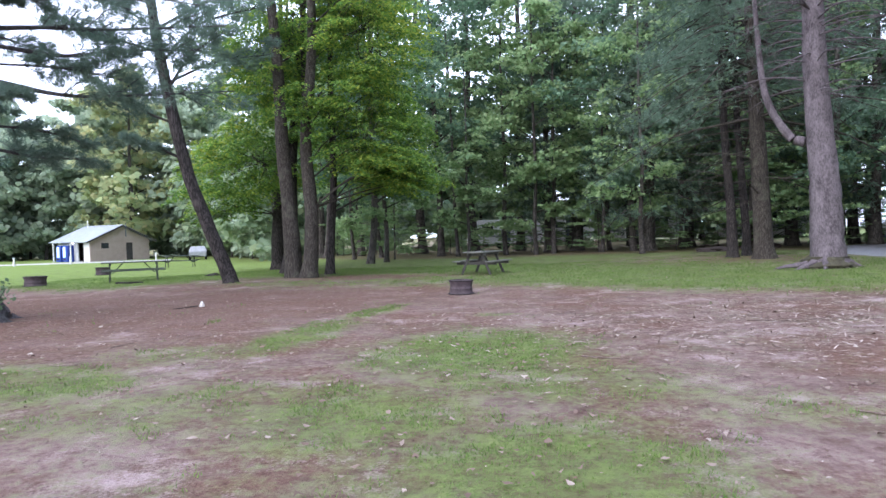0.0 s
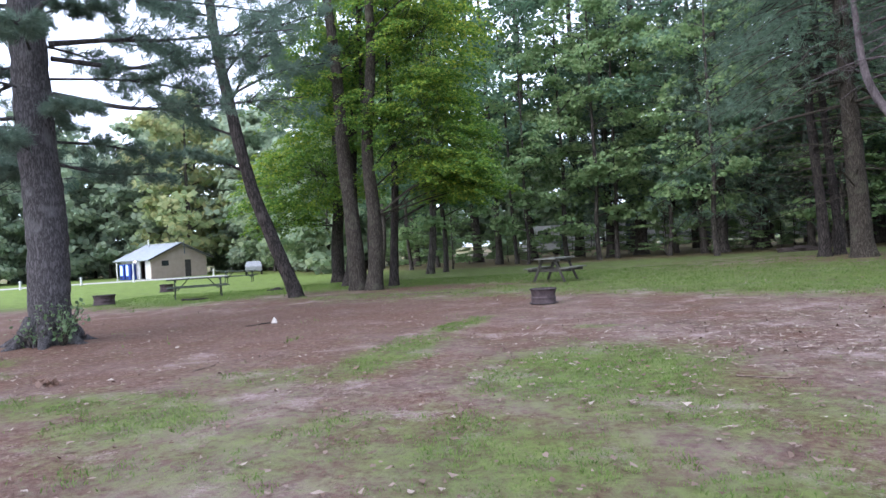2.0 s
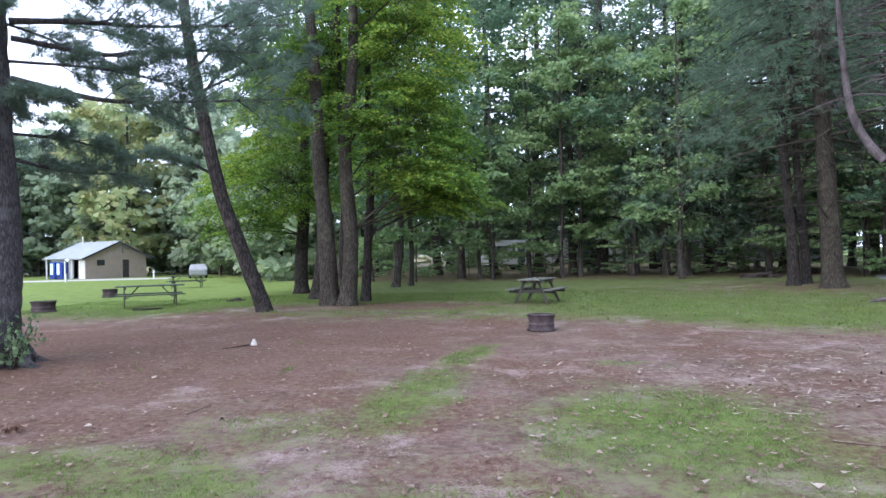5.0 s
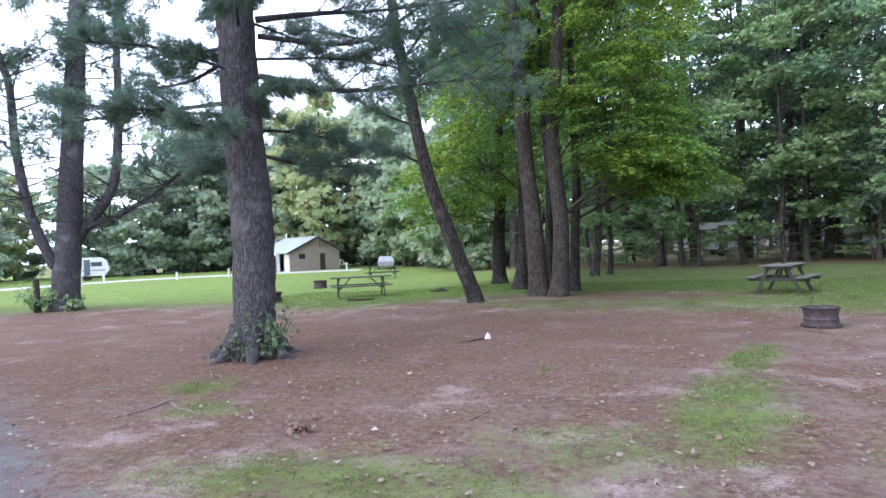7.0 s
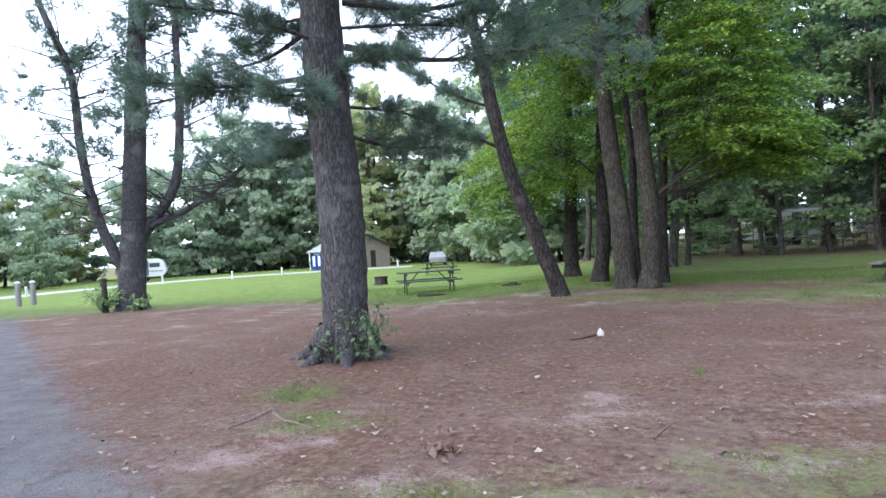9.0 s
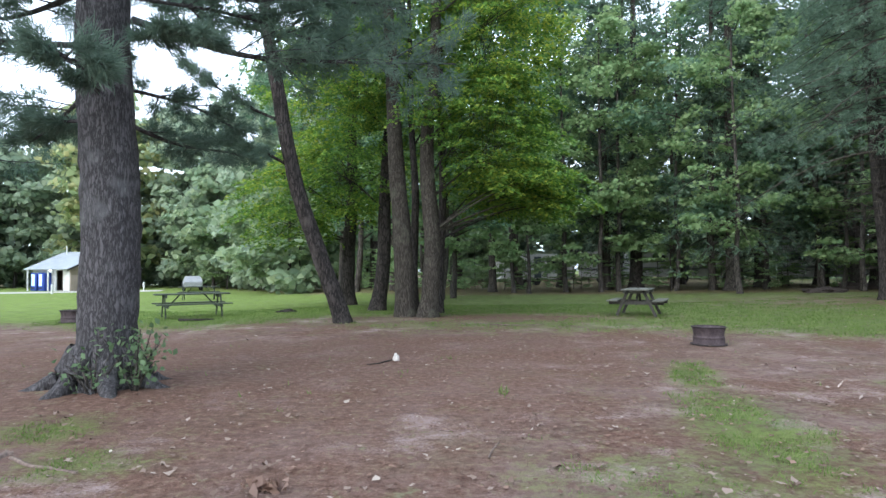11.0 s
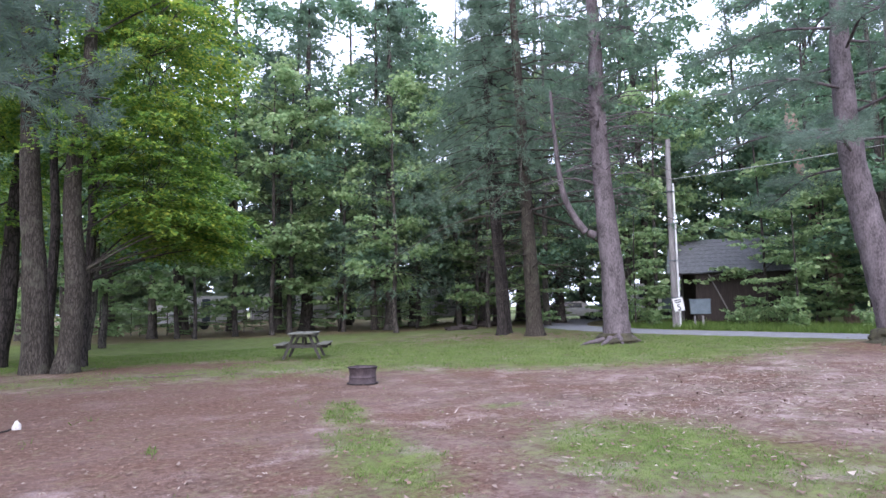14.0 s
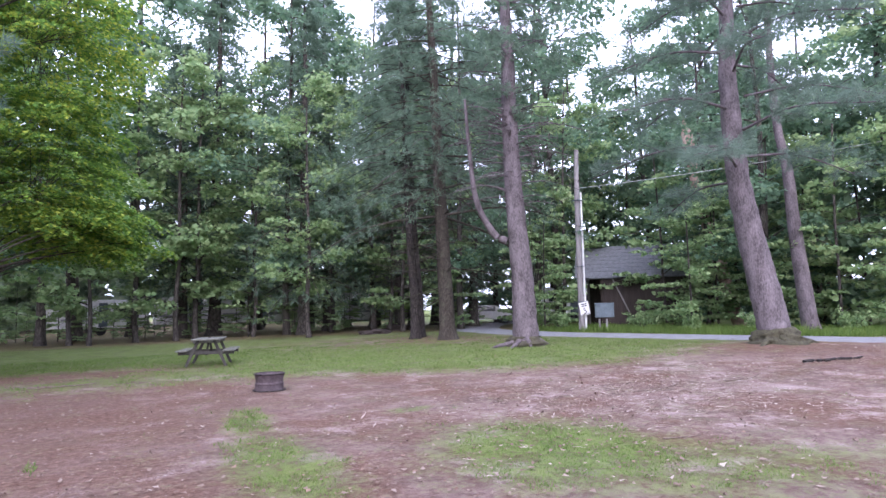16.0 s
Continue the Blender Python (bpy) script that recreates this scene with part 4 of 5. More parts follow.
def lane_pine():
    b = (13.6, 11.0, ground_z(13.6, 11.0) + 0.06)
    root = single_tree("lane_pine_tree", b, "big pine with grey-pink bark and mossy foot beside the lane")
    part("trunk", stem_mesh("trunk", at_base([(13.62, 10.97, 0.1), (13.6, 11.03, 0.9), (13.53, 11.2, 2.15), (13.43, 11.45, 3.8), (13.35, 11.63, 5.5), (13.32, 11.7, 8.2), (13.35, 11.63, 10.8), (13.4, 11.6, 17)], b),
                            0.48, 0.1, M_SPRUCE, 26, 9, 0.12, 0.6, 25, 0.7), M_SPRUCE, root)
    v, f = tube_rows(bend([(0.02, -0.02, -0.1), (0.02, 0, 0.15), (0.0, 0.02, 0.42)], 4), [0.76, 0.69, 0.635, 0.6, 0.57, 0.55, 0.53, 0.51, 0.42], 30, 0.4, 0.35, 25)
    part("moss", mesh_np("moss", [tuple(q) for q in v], f, M_MOSS, True), M_MOSS, root, "mossy root flare")
    for a, L in ((185, 1.3), (225, 1.05), (265, 1.0), (310, 1.3), (345, 1.5)):
        ca, sa = math.cos(radians(a)), math.sin(radians(a))
        part("root", stem_mesh("root", [(ca * 0.3, sa * 0.3, 0.3), (ca * 0.62, sa * 0.62, 0.08), (ca * L * 0.75, sa * L * 0.75, 0.0), (ca * L, sa * L, -0.1)], 0.15, 0.03, M_MOSS, 9, 5, 0.3, 0, a), M_MOSS, root)
    for i in range(30):
        z, a = 5.2 + i * 0.36, i * 2.4 + 1.0
        L = 4.6 - i * 0.08
        z0 = z - b[2]
        p = [(-0.25 + 0.3 * math.cos(a), 0.6 + 0.3 * math.sin(a), z0), (-0.25 + L * 0.5 * math.cos(a), 0.6 + L * 0.5 * math.sin(a), z0 + 0.1), (-0.25 + L * math.cos(a), 0.6 + L * math.sin(a), z0 - 0.5)]
        limb_with_needles(root, M_SPRUCE, L_PINE, p, 0.045, 120 + i, 13, 0.28, 13, 15, 0.2)


lane_pine()

LEANER = single_tree("woodland_pine_tree", (21.5, 12.8, ground_z(21.5, 12.8)), "brown pine trunk in the woods beyond the lane")
part("trunk", stem_mesh("trunk", [(0.05, -0.1, -0.2), (0, 0, 0.8), (-0.1, 0.2, 3.9), (-0.15, 0.3, 6.6), (-0.25, 0.55, 9), (-0.3, 0.6, 16)], 0.36, 0.1, M_SPRUCE, 16, 6, 0.08, 0.3, 4), M_SPRUCE, LEANER)
SNAG = single_tree("snag", (27.6, 18.0, ground_z(27.6, 18.0)), "dead tree trunk with a broken reddish top")
part("trunk", stem_mesh("trunk", [(0, 0, -0.2), (-0.1, 0.3, 0.6), (-0.35, 0.9, 3.5), (-0.6, 1.5, 6.5), (-0.85, 2.0, 10.6)], 0.34, 0.3, M_SNAG, 14, 6, 0.18, 0.3, 14), M_SNAG, SNAG)
part("broken_top", stem_mesh("broken_top", [(-0.85, 2.0, 10.55), (-0.9, 2.03, 10.9), (-1.0, 2.1, 11.4)], 0.29, 0.04, M_SNAG, 9, 3, 0.5, 0, 33), M_SNAG, SNAG)

# dark pines beside the spruce
for i, (x, y, r0, H, sp) in enumerate(((11.5, 22.9, 0.36, 19, 6.0), (11.2, 24.7, 0.2, 17, 3.8), (12.1, 25.4, 0.18, 16, 3.6))):
    t = conifer("dark_pine_tree", 300 + i, H, r0, 5.0 if i == 0 else 6.5, sp, 28, 30 if i == 0 else 16, 0.28, 15, 0.019, M_MAPLE if i == 0 else M_DARK, L_HEM, "dark pine with drooping grey-green boughs", 0.35, "dark pines", (-0.6, 0.3), 26, 0.2)
    stand(t, x, y)

# ---- woods, from a few trees repeated ----
WOODS = "woodland trees"
hem = [conifer("hemlock_tree", 400 + i, (20, 18, 22)[i], (0.36, 0.3, 0.42)[i], (2.6, 3.2, 2.2)[i], (4.2, 3.6, 4.8)[i], 26, 20, 0.45, 7, 0.06, M_WOODS, L_HEM, "dark drooping hemlock at the edge of the woods", 0.4, WOODS, (0.3, 0.2), 14, 0.0, 0.6) for i in range(3)]
dec = [broadleaf("woodland_tree", 430 + i, (20, 17, 22, 15)[i], (0.2, 0.16, 0.24, 0.13)[i], (5.0, 3.6, 6.5, 2.8)[i], (3.8, 3.4, 4.4, 3.0)[i], (16, 13, 18, 12)[i], (190, 150, 210, 130)[i], 34, 0.25, M_WOODS,
                 L_WOOD if i in (0, 2) else L_LIGHT, "woodland tree with a loose green crown", (0.5, 0.4), (0, 0), 0.14, WOODS, 8, 0.45, 0.9, 0.9) for i in range(4)]
aut = broadleaf("turning_tree", 450, 15, 0.24, 1.4, 4.8, 18, 200, 22, 0.6, M_WOODS, L_AUTUMN, "tree with leaves turning yellow and brown", (0.3, 0), (0, 0), 0.2, WOODS, 8, 0.45, 0.7, 2.2)
young = broadleaf("young_tree", 460, 7.5, 0.06, 1.0, 2.3, 10, 80, 26, 0.22, M_WOODS, L_LIGHT, "young tree with flat light-green sprays", (0.2, 0), (0, 0), 0.06, WOODS, 6, 0.2)

# edge trees wear the leaf colours that have haze painted in
low = [broadleaf("edge_tree", 470 + i, (15, 12)[i], 0.17, (0.9, 0.6)[i], (4.6, 4.2)[i], 18, (220, 200)[i], 20, 0.66, M_WOODS, (L_FAR_HAZE, L_PALE_HAZE)[i], "bushy tree leafed down to the ground", (0.3, 0.2), (0, 0), 0.2, WOODS, 7, 0.45, 0.7, 2.4) for i in range(2)]
thicket = broadleaf("edge_tree", 473, 13, 0.16, 0.7, 4.2, 18, 210, 24, 0.46, M_WOODS, L_WOOD, "dense green thicket tree leafed to the ground", (0.3, 0.2), (0, 0), 0.2, WOODS, 7, 0.45, 0.9, 1.0)
stand(thicket, 33.5, 24.0, 0)
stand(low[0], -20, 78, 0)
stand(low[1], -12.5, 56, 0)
stand(hem[0], 11.25, 35.0, 20)
stand(hem[1], 6.6, 41.0, 80)
stand(hem[2], 14.6, 38.0, 140)
for x, y, k, turn, s in ((8.6, 41.5, 2, 10, 1.0), (17.5, 34.5, 1, 40, 0.9), (19.8, 36, 2, 170, 0.9), (22.5, 33, 0, 260, 0.95), (25, 40, 2, 15, 1)):
    again(hem[k], x, y, turn, s)
stand(dec[0], -4.0, 31.6, 0)
stand(dec[1], 3.6, 39.0, 50)
stand(dec[2], -0.5, 40.2, 120)
stand(dec[3], 15.6, 31.5, 200)
stand(aut, -30.0, 82.0, 0)
stand(young, 24.5, 17.8, 0)
r = np.random.default_rng(99)


def plant(x0, x1, near, rows, gap, kinds, lo=0.8, hi=1.2, tall=1.0):
    """Rows of trees behind a line y = near(x)."""
    for row in range(rows):
        x = x0
        while x < x1:
            y = near(x) + row * gap + r.uniform(-0.4, 0.4) * gap
            if not (22 < x < 30 and 17.5 < y < 30 and row < 2):
                again(kinds[r.integers(0, len(kinds))], x + r.uniform(-0.8, 0.8), y, r.uniform(0, 360), r.uniform(lo, hi), tall)
            x += gap * r.uniform(0.75, 1.3)


edge = lambda x: float(np.interp(x, *zip(*WOODS_LINE)))
plant(-9, 21, lambda x: edge(x) + 3.5, 1, 4.2, [dec[1], dec[3], dec[0]], 0.9, 1.25)
plant(-18, 40, lambda x: 76 - abs(x - 5) * 0.5, 2, 7.5, low + dec[:1], 1.2, 1.6)
plant(21, 52, lambda x: 35 - (x - 21) * 0.55, 3, 5.0, dec[:3], 1.05, 1.45)
plant(23, 34, lambda x: 14.5 - (x - 23) * 1.6, 2, 4.6, dec, 0.85, 1.1)
plant(24, 40, lambda x: 4 - (x - 24) * 0.6, 2, 5.5, dec, 0.85, 1.15)
plant(25, 36, lambda x: 21 - (x - 25) * 1.5, 3, 3.8, [thicket, young, dec[3], thicket], 0.75, 1.05)
plant(34, 62, lambda x: 34 - (x - 34) * 1.1, 2, 6.5, [thicket, dec[0], thicket], 1.1, 1.5)
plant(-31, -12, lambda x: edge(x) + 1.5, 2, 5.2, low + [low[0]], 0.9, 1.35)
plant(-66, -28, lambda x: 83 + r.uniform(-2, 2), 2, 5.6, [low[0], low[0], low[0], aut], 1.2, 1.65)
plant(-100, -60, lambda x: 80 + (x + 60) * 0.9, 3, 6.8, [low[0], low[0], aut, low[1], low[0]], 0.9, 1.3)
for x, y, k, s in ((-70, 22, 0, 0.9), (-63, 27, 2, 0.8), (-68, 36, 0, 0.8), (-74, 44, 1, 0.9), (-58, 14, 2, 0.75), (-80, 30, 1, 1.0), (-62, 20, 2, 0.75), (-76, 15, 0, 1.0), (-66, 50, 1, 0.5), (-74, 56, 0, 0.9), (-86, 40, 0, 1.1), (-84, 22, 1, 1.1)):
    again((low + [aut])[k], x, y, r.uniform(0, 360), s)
# unseen trees added behind the camera; they block light from the low sky
for i in range(14):
    a = radians(180 + i * 13)
    again((dec + low)[i % 6], 48 * math.cos(a) - 4, 44 * math.sin(a) - 2, i * 47, 1.0 + 0.1 * (i % 3))
for x, y, k, s in ((-10.5, 50.0, 2, 1.5), (-6.5, 45.5, 0, 1.5), (-2.0, 47.5, 2, 1.5), (2.0, 45.0, 0, 1.55), (5.5, 48.0, 2, 1.5), (-15.5, 58.0, 0, 1.6), (-8.5, 56.0, 2, 1.7), (9.5, 47.5, 2, 1.35), (13.5, 46.0, 0, 1.4), (17.0, 45.0, 2, 1.3), (20.5, 42.0, 0, 1.35), (31.0, 8.0, 2, 1.3), (34.0, 13.0, 0, 1.4), (29.5, 2.0, 0, 1.3), (24.0, 37.0, 2, 1.3)):
    again(dec[k], x, y, 70 * x, s)
for i in range(46):
    x = -9 + i * 0.78 + r.uniform(-0.4, 0.4)
    again(young, x, edge(x) + r.uniform(2.5, 11), r.uniform(0, 360), r.uniform(0.22, 0.5))
for x, y, k, s in ((9.9, 31.8, 1, 0.85), (26.4, 19.2, 0, 0.85), (-3.3, 32.8, 1, 0.85), (9.0, 36.6, 3, 1.0), (13.4, 35.6, 1, 1.0), (5.4, 38.2, 3, 1.1), (16.0, 33.4, 3, 0.9), (10.2, 39.4, 1, 1.05), (-5.8, 38.0, 3, 0.9), (1.2, 37.8, 3, 0.85), (18.6, 31.2, 1, 0.85)):
    again(dec[k], x, y, 40 * x, s)
for x, y, s in ((25.3, 18.2, 1.0), (24.6, 15.4, 1.25), (23.3, 12.2, 1.2), (25.6, 21.2, 1.3), (26.5, 14.5, 1.1), (28.2, 12.5, 1.2), (24.0, 9.5, 1.0), (26, 7.0, 1.2), (19.6, 24.6, 0.8), (22.3, 27.5, 1.0), (29.5, 17.0, 1.2), (21.6, 17.6, 0.85), (-14, 52, 1.0), (-20, 62, 1.1), (-3.2, 36.5, 0.8), (17.2, 29.6, 0.8), (9, 37.2, 0.7), (-25, 70, 1.2)):
    again(young, x, y, r.uniform(0, 360), s)

# ---- furniture of the campsite ----
def picnic_table(m, label, wood, group="picnic tables", long=1.9, under=M_GREENWOOD):
    """Boards lie along x; A-shaped legs at both ends."""
    root = thing("picnic_table", m, label, "picnic table", group)
    for i in range(5):
        part("top_board", box((long, 0.138, 0.038), (0, -0.29 + i * 0.145, 0.731), 0.005), wood, root)
    for s in (-1, 1):
        for i in range(2):
            part("bench_board", box((long, 0.135, 0.038), (0, s * (0.53 + i * 0.145), 0.431), 0.005), wood, root)
        x = s * (long / 2 - 0.32)
        part("bench_bearer", box((0.038, 1.46, 0.09), (x, 0, 0.366), 0.004), under, root)
        part("top_bearer", box((0.038, 0.7, 0.085), (x, 0, 0.669), 0.004), wood, root)
        for q in (-1, 1):
            part("leg", box((0.04, 0.078, 0.79), (x + s * 0.04, q * 0.36, 0.36), 0.004, (q * 24, 0, 0)), under, root)
        part("brace", box((0.62, 0.06, 0.036), (x - s * 0.26, 0, 0.54), 0.003, (0, s * 48, 0)), under, root)
    return root


def on_ground(x, y, turn=0, lift=0.0):
    return pose(x, y, ground_z(x, y) + lift, 0, 0, turn)


# legs and bearers take the darker copy, painted as if in shade
picnic_table(on_ground(1.2, 21.25, 62), "weathered grey wooden picnic table standing on the lawn", M_TABLE, long=1.65, under=M_LEG_SHADE)
picnic_table(on_ground(-12.15, 24.0, 28), "dark green wooden picnic table on the sunny lawn", M_GREENWOOD, long=2.2)
picnic_table(on_ground(-17.5, 40.0, 15), "dark wooden picnic table far across the lawn", M_GREENWOOD, long=2.2)


def fire_ring(m, label, rad=0.3, h=0.34):
    """A steel ring with rolled lips and a waisted side."""
    root = thing("fire_ring", m, label, "fire ring", "fire rings")
    prof = [(1.0, 0.0), (1.0, 0.02), (0.98, 0.03), (0.97, 0.09), (0.965, 0.13), (0.985, 0.142), (0.985, 0.152), (0.94, 0.165), (0.93, 0.19), (0.95, 0.24), (0.985, 0.29), (1.02, 0.325), (1.05, 0.345), (1.0, 0.345), (0.93, 0.27), (0.9, 0.18), (0.92, 0.05)]
    n, v, f = 40, [], []
    for a, z in prof:
        for k in range(n):
            w = 2 * math.pi * k / n
            v.append((math.cos(w) * a * rad, math.sin(w) * a * rad, z * h / 0.345))
    for i in range(len(prof) - 1):
        for k in range(n):
            f.append((i * n + k, i * n + (k + 1) % n, (i + 1) * n + (k + 1) % n, (i + 1) * n + k))
    part("ring", mesh_np("ring", v, f, M_RUST, True), M_RUST, root)
    for z, k in ((h, 1.045), (0.012, 1.09)):
        lip = bend([(math.cos(i * math.pi / 8) * rad * k, math.sin(i * math.pi / 8) * rad * k, z) for i in range(17)], 2)
        v, f = tube_rows(lip, [0.014] * len(lip), 6)
        part("lip", mesh_np("lip", [tuple(q) for q in v], f, M_SOOT, True), M_SOOT, root, "sooty rolled lip")
    bm = bmesh.new()
    bmesh.ops.create_circle(bm, cap_ends=True, segments=24, radius=rad * 0.87, matrix=pose(0, 0, 0.07))
    part("ash", bm, M_ASH, root, "grey ash")
    return root


fire_ring(on_ground(0.36, 15.45), "rusty steel fire ring on bare dirt", 0.285, 0.33)
fire_ring(on_ground(-17.0, 30.3), "rusty steel fire ring on the sunny lawn", 0.32, 0.36)
fire_ring(on_ground(-14.9, 22.4), "rusty steel fire ring at the edge of the dirt", 0.36, 0.34)

# ---- the wash house across the lawn ----
def wash_house():
    ang = math.degrees(math.atan2(0.88, 0.47))
    c = (-39.7, 67.3)
    z = ground_z(-40, 70) - 0.02
    root = thing("wash_house", pose(c[0], c[1], z, 0, 0, ang), "small tan camp wash house with a pale metal roof", "building")
    W, D, E, A, T = 7.2, 6.3, 2.4, 4.0, 0.16
    lap = 0.19
    gable = bmesh.new()
    for y0 in (0.0, D - T):
        for a, b, z0, z1 in ((0, 4.25, 0, E), (5.05, W, 0, E), (4.25, 5.05, 2.05, E)) if y0 == 0.0 else ((0, W, 0, E),):
            box((b - a, T, z1 - z0), ((a + b) / 2, y0 + T / 2, (z0 + z1) / 2), 0, (0, 0, 0), gable)
        vs = [gable.verts.new(p) for p in ((0, y0, E), (W, y0, E), (W / 2, y0, A), (0, y0 + T, E), (W, y0 + T, E), (W / 2, y0 + T, A))]
        for f in ((0, 1, 2), (5, 4, 3), (0, 2, 5, 3), (2, 1, 4, 5), (1, 0, 3, 4)):
            gable.faces.new([vs[i] for i in f])
    part("gable_wall", gable, M_TAN, root)
    for k in range(1, 12):
        part("siding_lap", box((4.2, 0.02, 0.012), (2.12, -0.006, k * lap), 0), M_TAN, root)
    part("far_wall", box((T, D - 2 * T, E), (W - T / 2, D / 2, E / 2)), M_TAN, root)
    side = bmesh.new()
    for a, b, z0, z1 in ((T, 1.2, 0, E), (2.35, D - T, 0, E), (1.2, 2.35, 2.1, E)):
        box((T, b - a, z1 - z0), (T / 2, (a + b) / 2, (z0 + z1) / 2), 0, (0, 0, 0), side)
    part("side_wall", side, M_WHITE, root, "white painted side wall")
    # dark panel added behind the opening, in place of the room's shade
    part("doorway_back", box((0.05, 1.3, 2.15), (0.7, 1.78, 1.08)), M_DARKPAINT, root, "dark sheet for the shade inside the open doorway")
    part("floor_slab", box((W + 0.3, D + 0.3, 0.12), (W / 2, D / 2, -0.03), 0.01), M_ASPHALT, root)
    slope = math.degrees(math.atan2(A - E, W / 2))
    L = math.hypot(A - E, W / 2) + 0.75
    for s in (-1, 1):
        roof = part("roof", box((L, D + 1.0, 0.09), (W / 2 + s * (L / 2 - 0.02) * math.cos(radians(slope)), D / 2, A + 0.1 - (L / 2 - 0.02) * math.sin(radians(slope))), 0.01, (0, s * slope, 0)), M_ROOF, root)
        for k in range(9):
            part("seam", box((L, 0.03, 0.03), (W / 2 + s * (L / 2 - 0.02) * math.cos(radians(slope)), -0.3 + k * 0.86, A + 0.16 - (L / 2 - 0.02) * math.sin(radians(slope))), 0, (0, s * slope, 0)), M_ROOF, roof)
        part("rake_board", box((L, 0.05, 0.16), (W / 2 + s * (L / 2 - 0.02) * math.cos(radians(slope)), -0.52, A + 0.02 - (L / 2 - 0.02) * math.sin(radians(slope))), 0, (0, s * slope, 0)), M_DARKPAINT, root)
    door = part("door", box((0.8, 0.06, 2.04), (4.65, 0.06, 1.02), 0.005), M_DARKPAINT, root, "dark brown door")
    part("handle", box((0.04, 0.08, 0.12), (4.36, 0.01, 1.0), 0.008), M_BOX, door)
    win = part("window", box((0.85, 0.05, 0.62), (1.7, -0.02, 1.75), 0.005), M_DARKPAINT, root)
    part("pane", box((0.7, 0.02, 0.48), (1.7, -0.05, 1.75)), M_GLASS, win)
    vent = part("vent_pipe", stem_mesh("vent_pipe", [(0, 0, 0), (0, 0, 0.5), (0, 0, 1.1)], 0.07, 0.07, M_WHITE, 10, 2, 0), M_WHITE, root)
    vent.location = (W / 2 - 0.6, D - 1.0, A - 0.35)
    chim = part("mast", stem_mesh("mast", [(0, 0, 0), (0, 0, 0.8), (0, 0, 1.6)], 0.05, 0.04, M_BOX, 8, 2, 0), M_BOX, root)
    chim.location = (W / 2 + 0.25, -0.62, A - 1.25)
    for y in (2.75, D - 0.15):
        part("porch_post", box((0.12, 0.12, E - 0.05), (-0.55, y, (E - 0.05) / 2), 0.008), M_WHITE, root)
    lamp = part("wall_lamp", box((0.14, 0.2, 0.16), (-0.08, 3.2, 2.16), 0.02), M_LAMP, root, "lit white wall lamp")
    m = root.matrix_basis
    for k, y in enumerate((3.45, 4.75)):
        vm = thing("vending_machine", m @ pose(-0.42, y, 0.03), "blue vending machine standing on the porch", "vending machine", "vending machines")
        part("body", box((0.72, 0.95, 1.83), (0, 0, 0.925), 0.02), M_BLUE, vm)
        part("front_panel", box((0.02, 0.5, 1.2), (-0.37, 0.15 - k * 0.1, 1.1), 0.004), M_LITPANEL, vm, "lit pale blue front")
        part("slot", box((0.02, 0.4, 0.16), (-0.37, 0.1, 0.28), 0.004), M_DARKPAINT, vm)


wash_house()

# ---- by the lane: pole, sign, meter box, shed, wires ----
pole = thing("utility_pole", pose(18.95, 21.75, ground_z(18.95, 21.75)), "grey wooden utility pole with a pale conduit", "utility pole")
part("shaft", stem_mesh("shaft", [(0, 0, -0.2), (0.0, 0, 3), (0.02, -0.02, 7), (0.05, -0.06, 8.8)], 0.145, 0.11, M_POLE, 16, 6, 0.03, 0, 2), M_POLE, pole)
part("conduit", stem_mesh("conduit", [(0.13, -0.15, -0.05), (0.13, -0.15, 3), (0.14, -0.15, 6.7)], 0.045, 0.045, M_WHITE, 10, 4, 0), M_WHITE, pole, "pale plastic conduit")
for z in (1.4, 3.1, 4.8, 6.3):
    part("strap", box((0.36, 0.42, 0.03), (0.02, -0.03, z), 0.01), M_BOX, pole)
for i, (a, b, sag) in enumerate((((19.0, 21.65, 7.25), (27.5, 2.4, 8.9), 0.35), ((19.0, 21.65, 8.4), (4, 60, 10.5), 0.4))):
    A, B = Vector(a), Vector(b)
    pts = [A.lerp(B, t / 12) - Vector((0, 0, sag * 4 * (t / 12) * (1 - t / 12))) for t in range(13)]
    v, f = tube_rows(pts, [0.014] * 13, 6)
    wire = tagged(new("overhead_wire", mesh_np("overhead_wire", [tuple(q) for q in v], f, M_CABLE, True)), "thin pale overhead wire running from the pole", "wire", "overhead wires")

SIGN_TURN = -45
sg = thing("speed_sign", pose(18.93, 21.48, 1.14, 0, -10, SIGN_TURN + 7), "small white speed limit sign fixed to a pole", "sign")
part("plate", box((0.46, 0.012, 0.6), (0, 0, 0.3), 0.004), M_WHITE, sg)
part("border", box((0.42, 0.004, 0.012), (0, -0.008, 0.03)), M_BLACK, sg)
fc = bpy.data.curves.new("numeral", "FONT")
fc.body, fc.size, fc.align_x, fc.extrude = "5", 0.4, "CENTER", 0.002
fo = new("numeral", fc)
fo.parent = sg
fo.matrix_basis = pose(0, -0.01, 0.05, 90, 0, 0)
fc.materials.append(M_BLACK)
for z, w in ((0.5, 0.3), (0.41, 0.26)):
    part("lettering", box((w, 0.004, 0.045), (0, -0.008, z)), M_BLACK, sg)

mb = thing("meter_box", pose(20.45, 21.5, ground_z(20.45, 21.5), 0, 0, -52), "grey metal meter box on two posts", "meter box")
part("body", box((0.9, 0.35, 0.66), (0, 0, 0.95), 0.02), M_BOX, mb)
part("lid", box((0.94, 0.4, 0.05), (0, 0, 1.3), 0.012), M_BOX, mb)
for x in (-0.25, 0.1):
    part("post", box((0.09, 0.09, 0.6), (x, 0, 0.25), 0.008), M_POLE, mb)


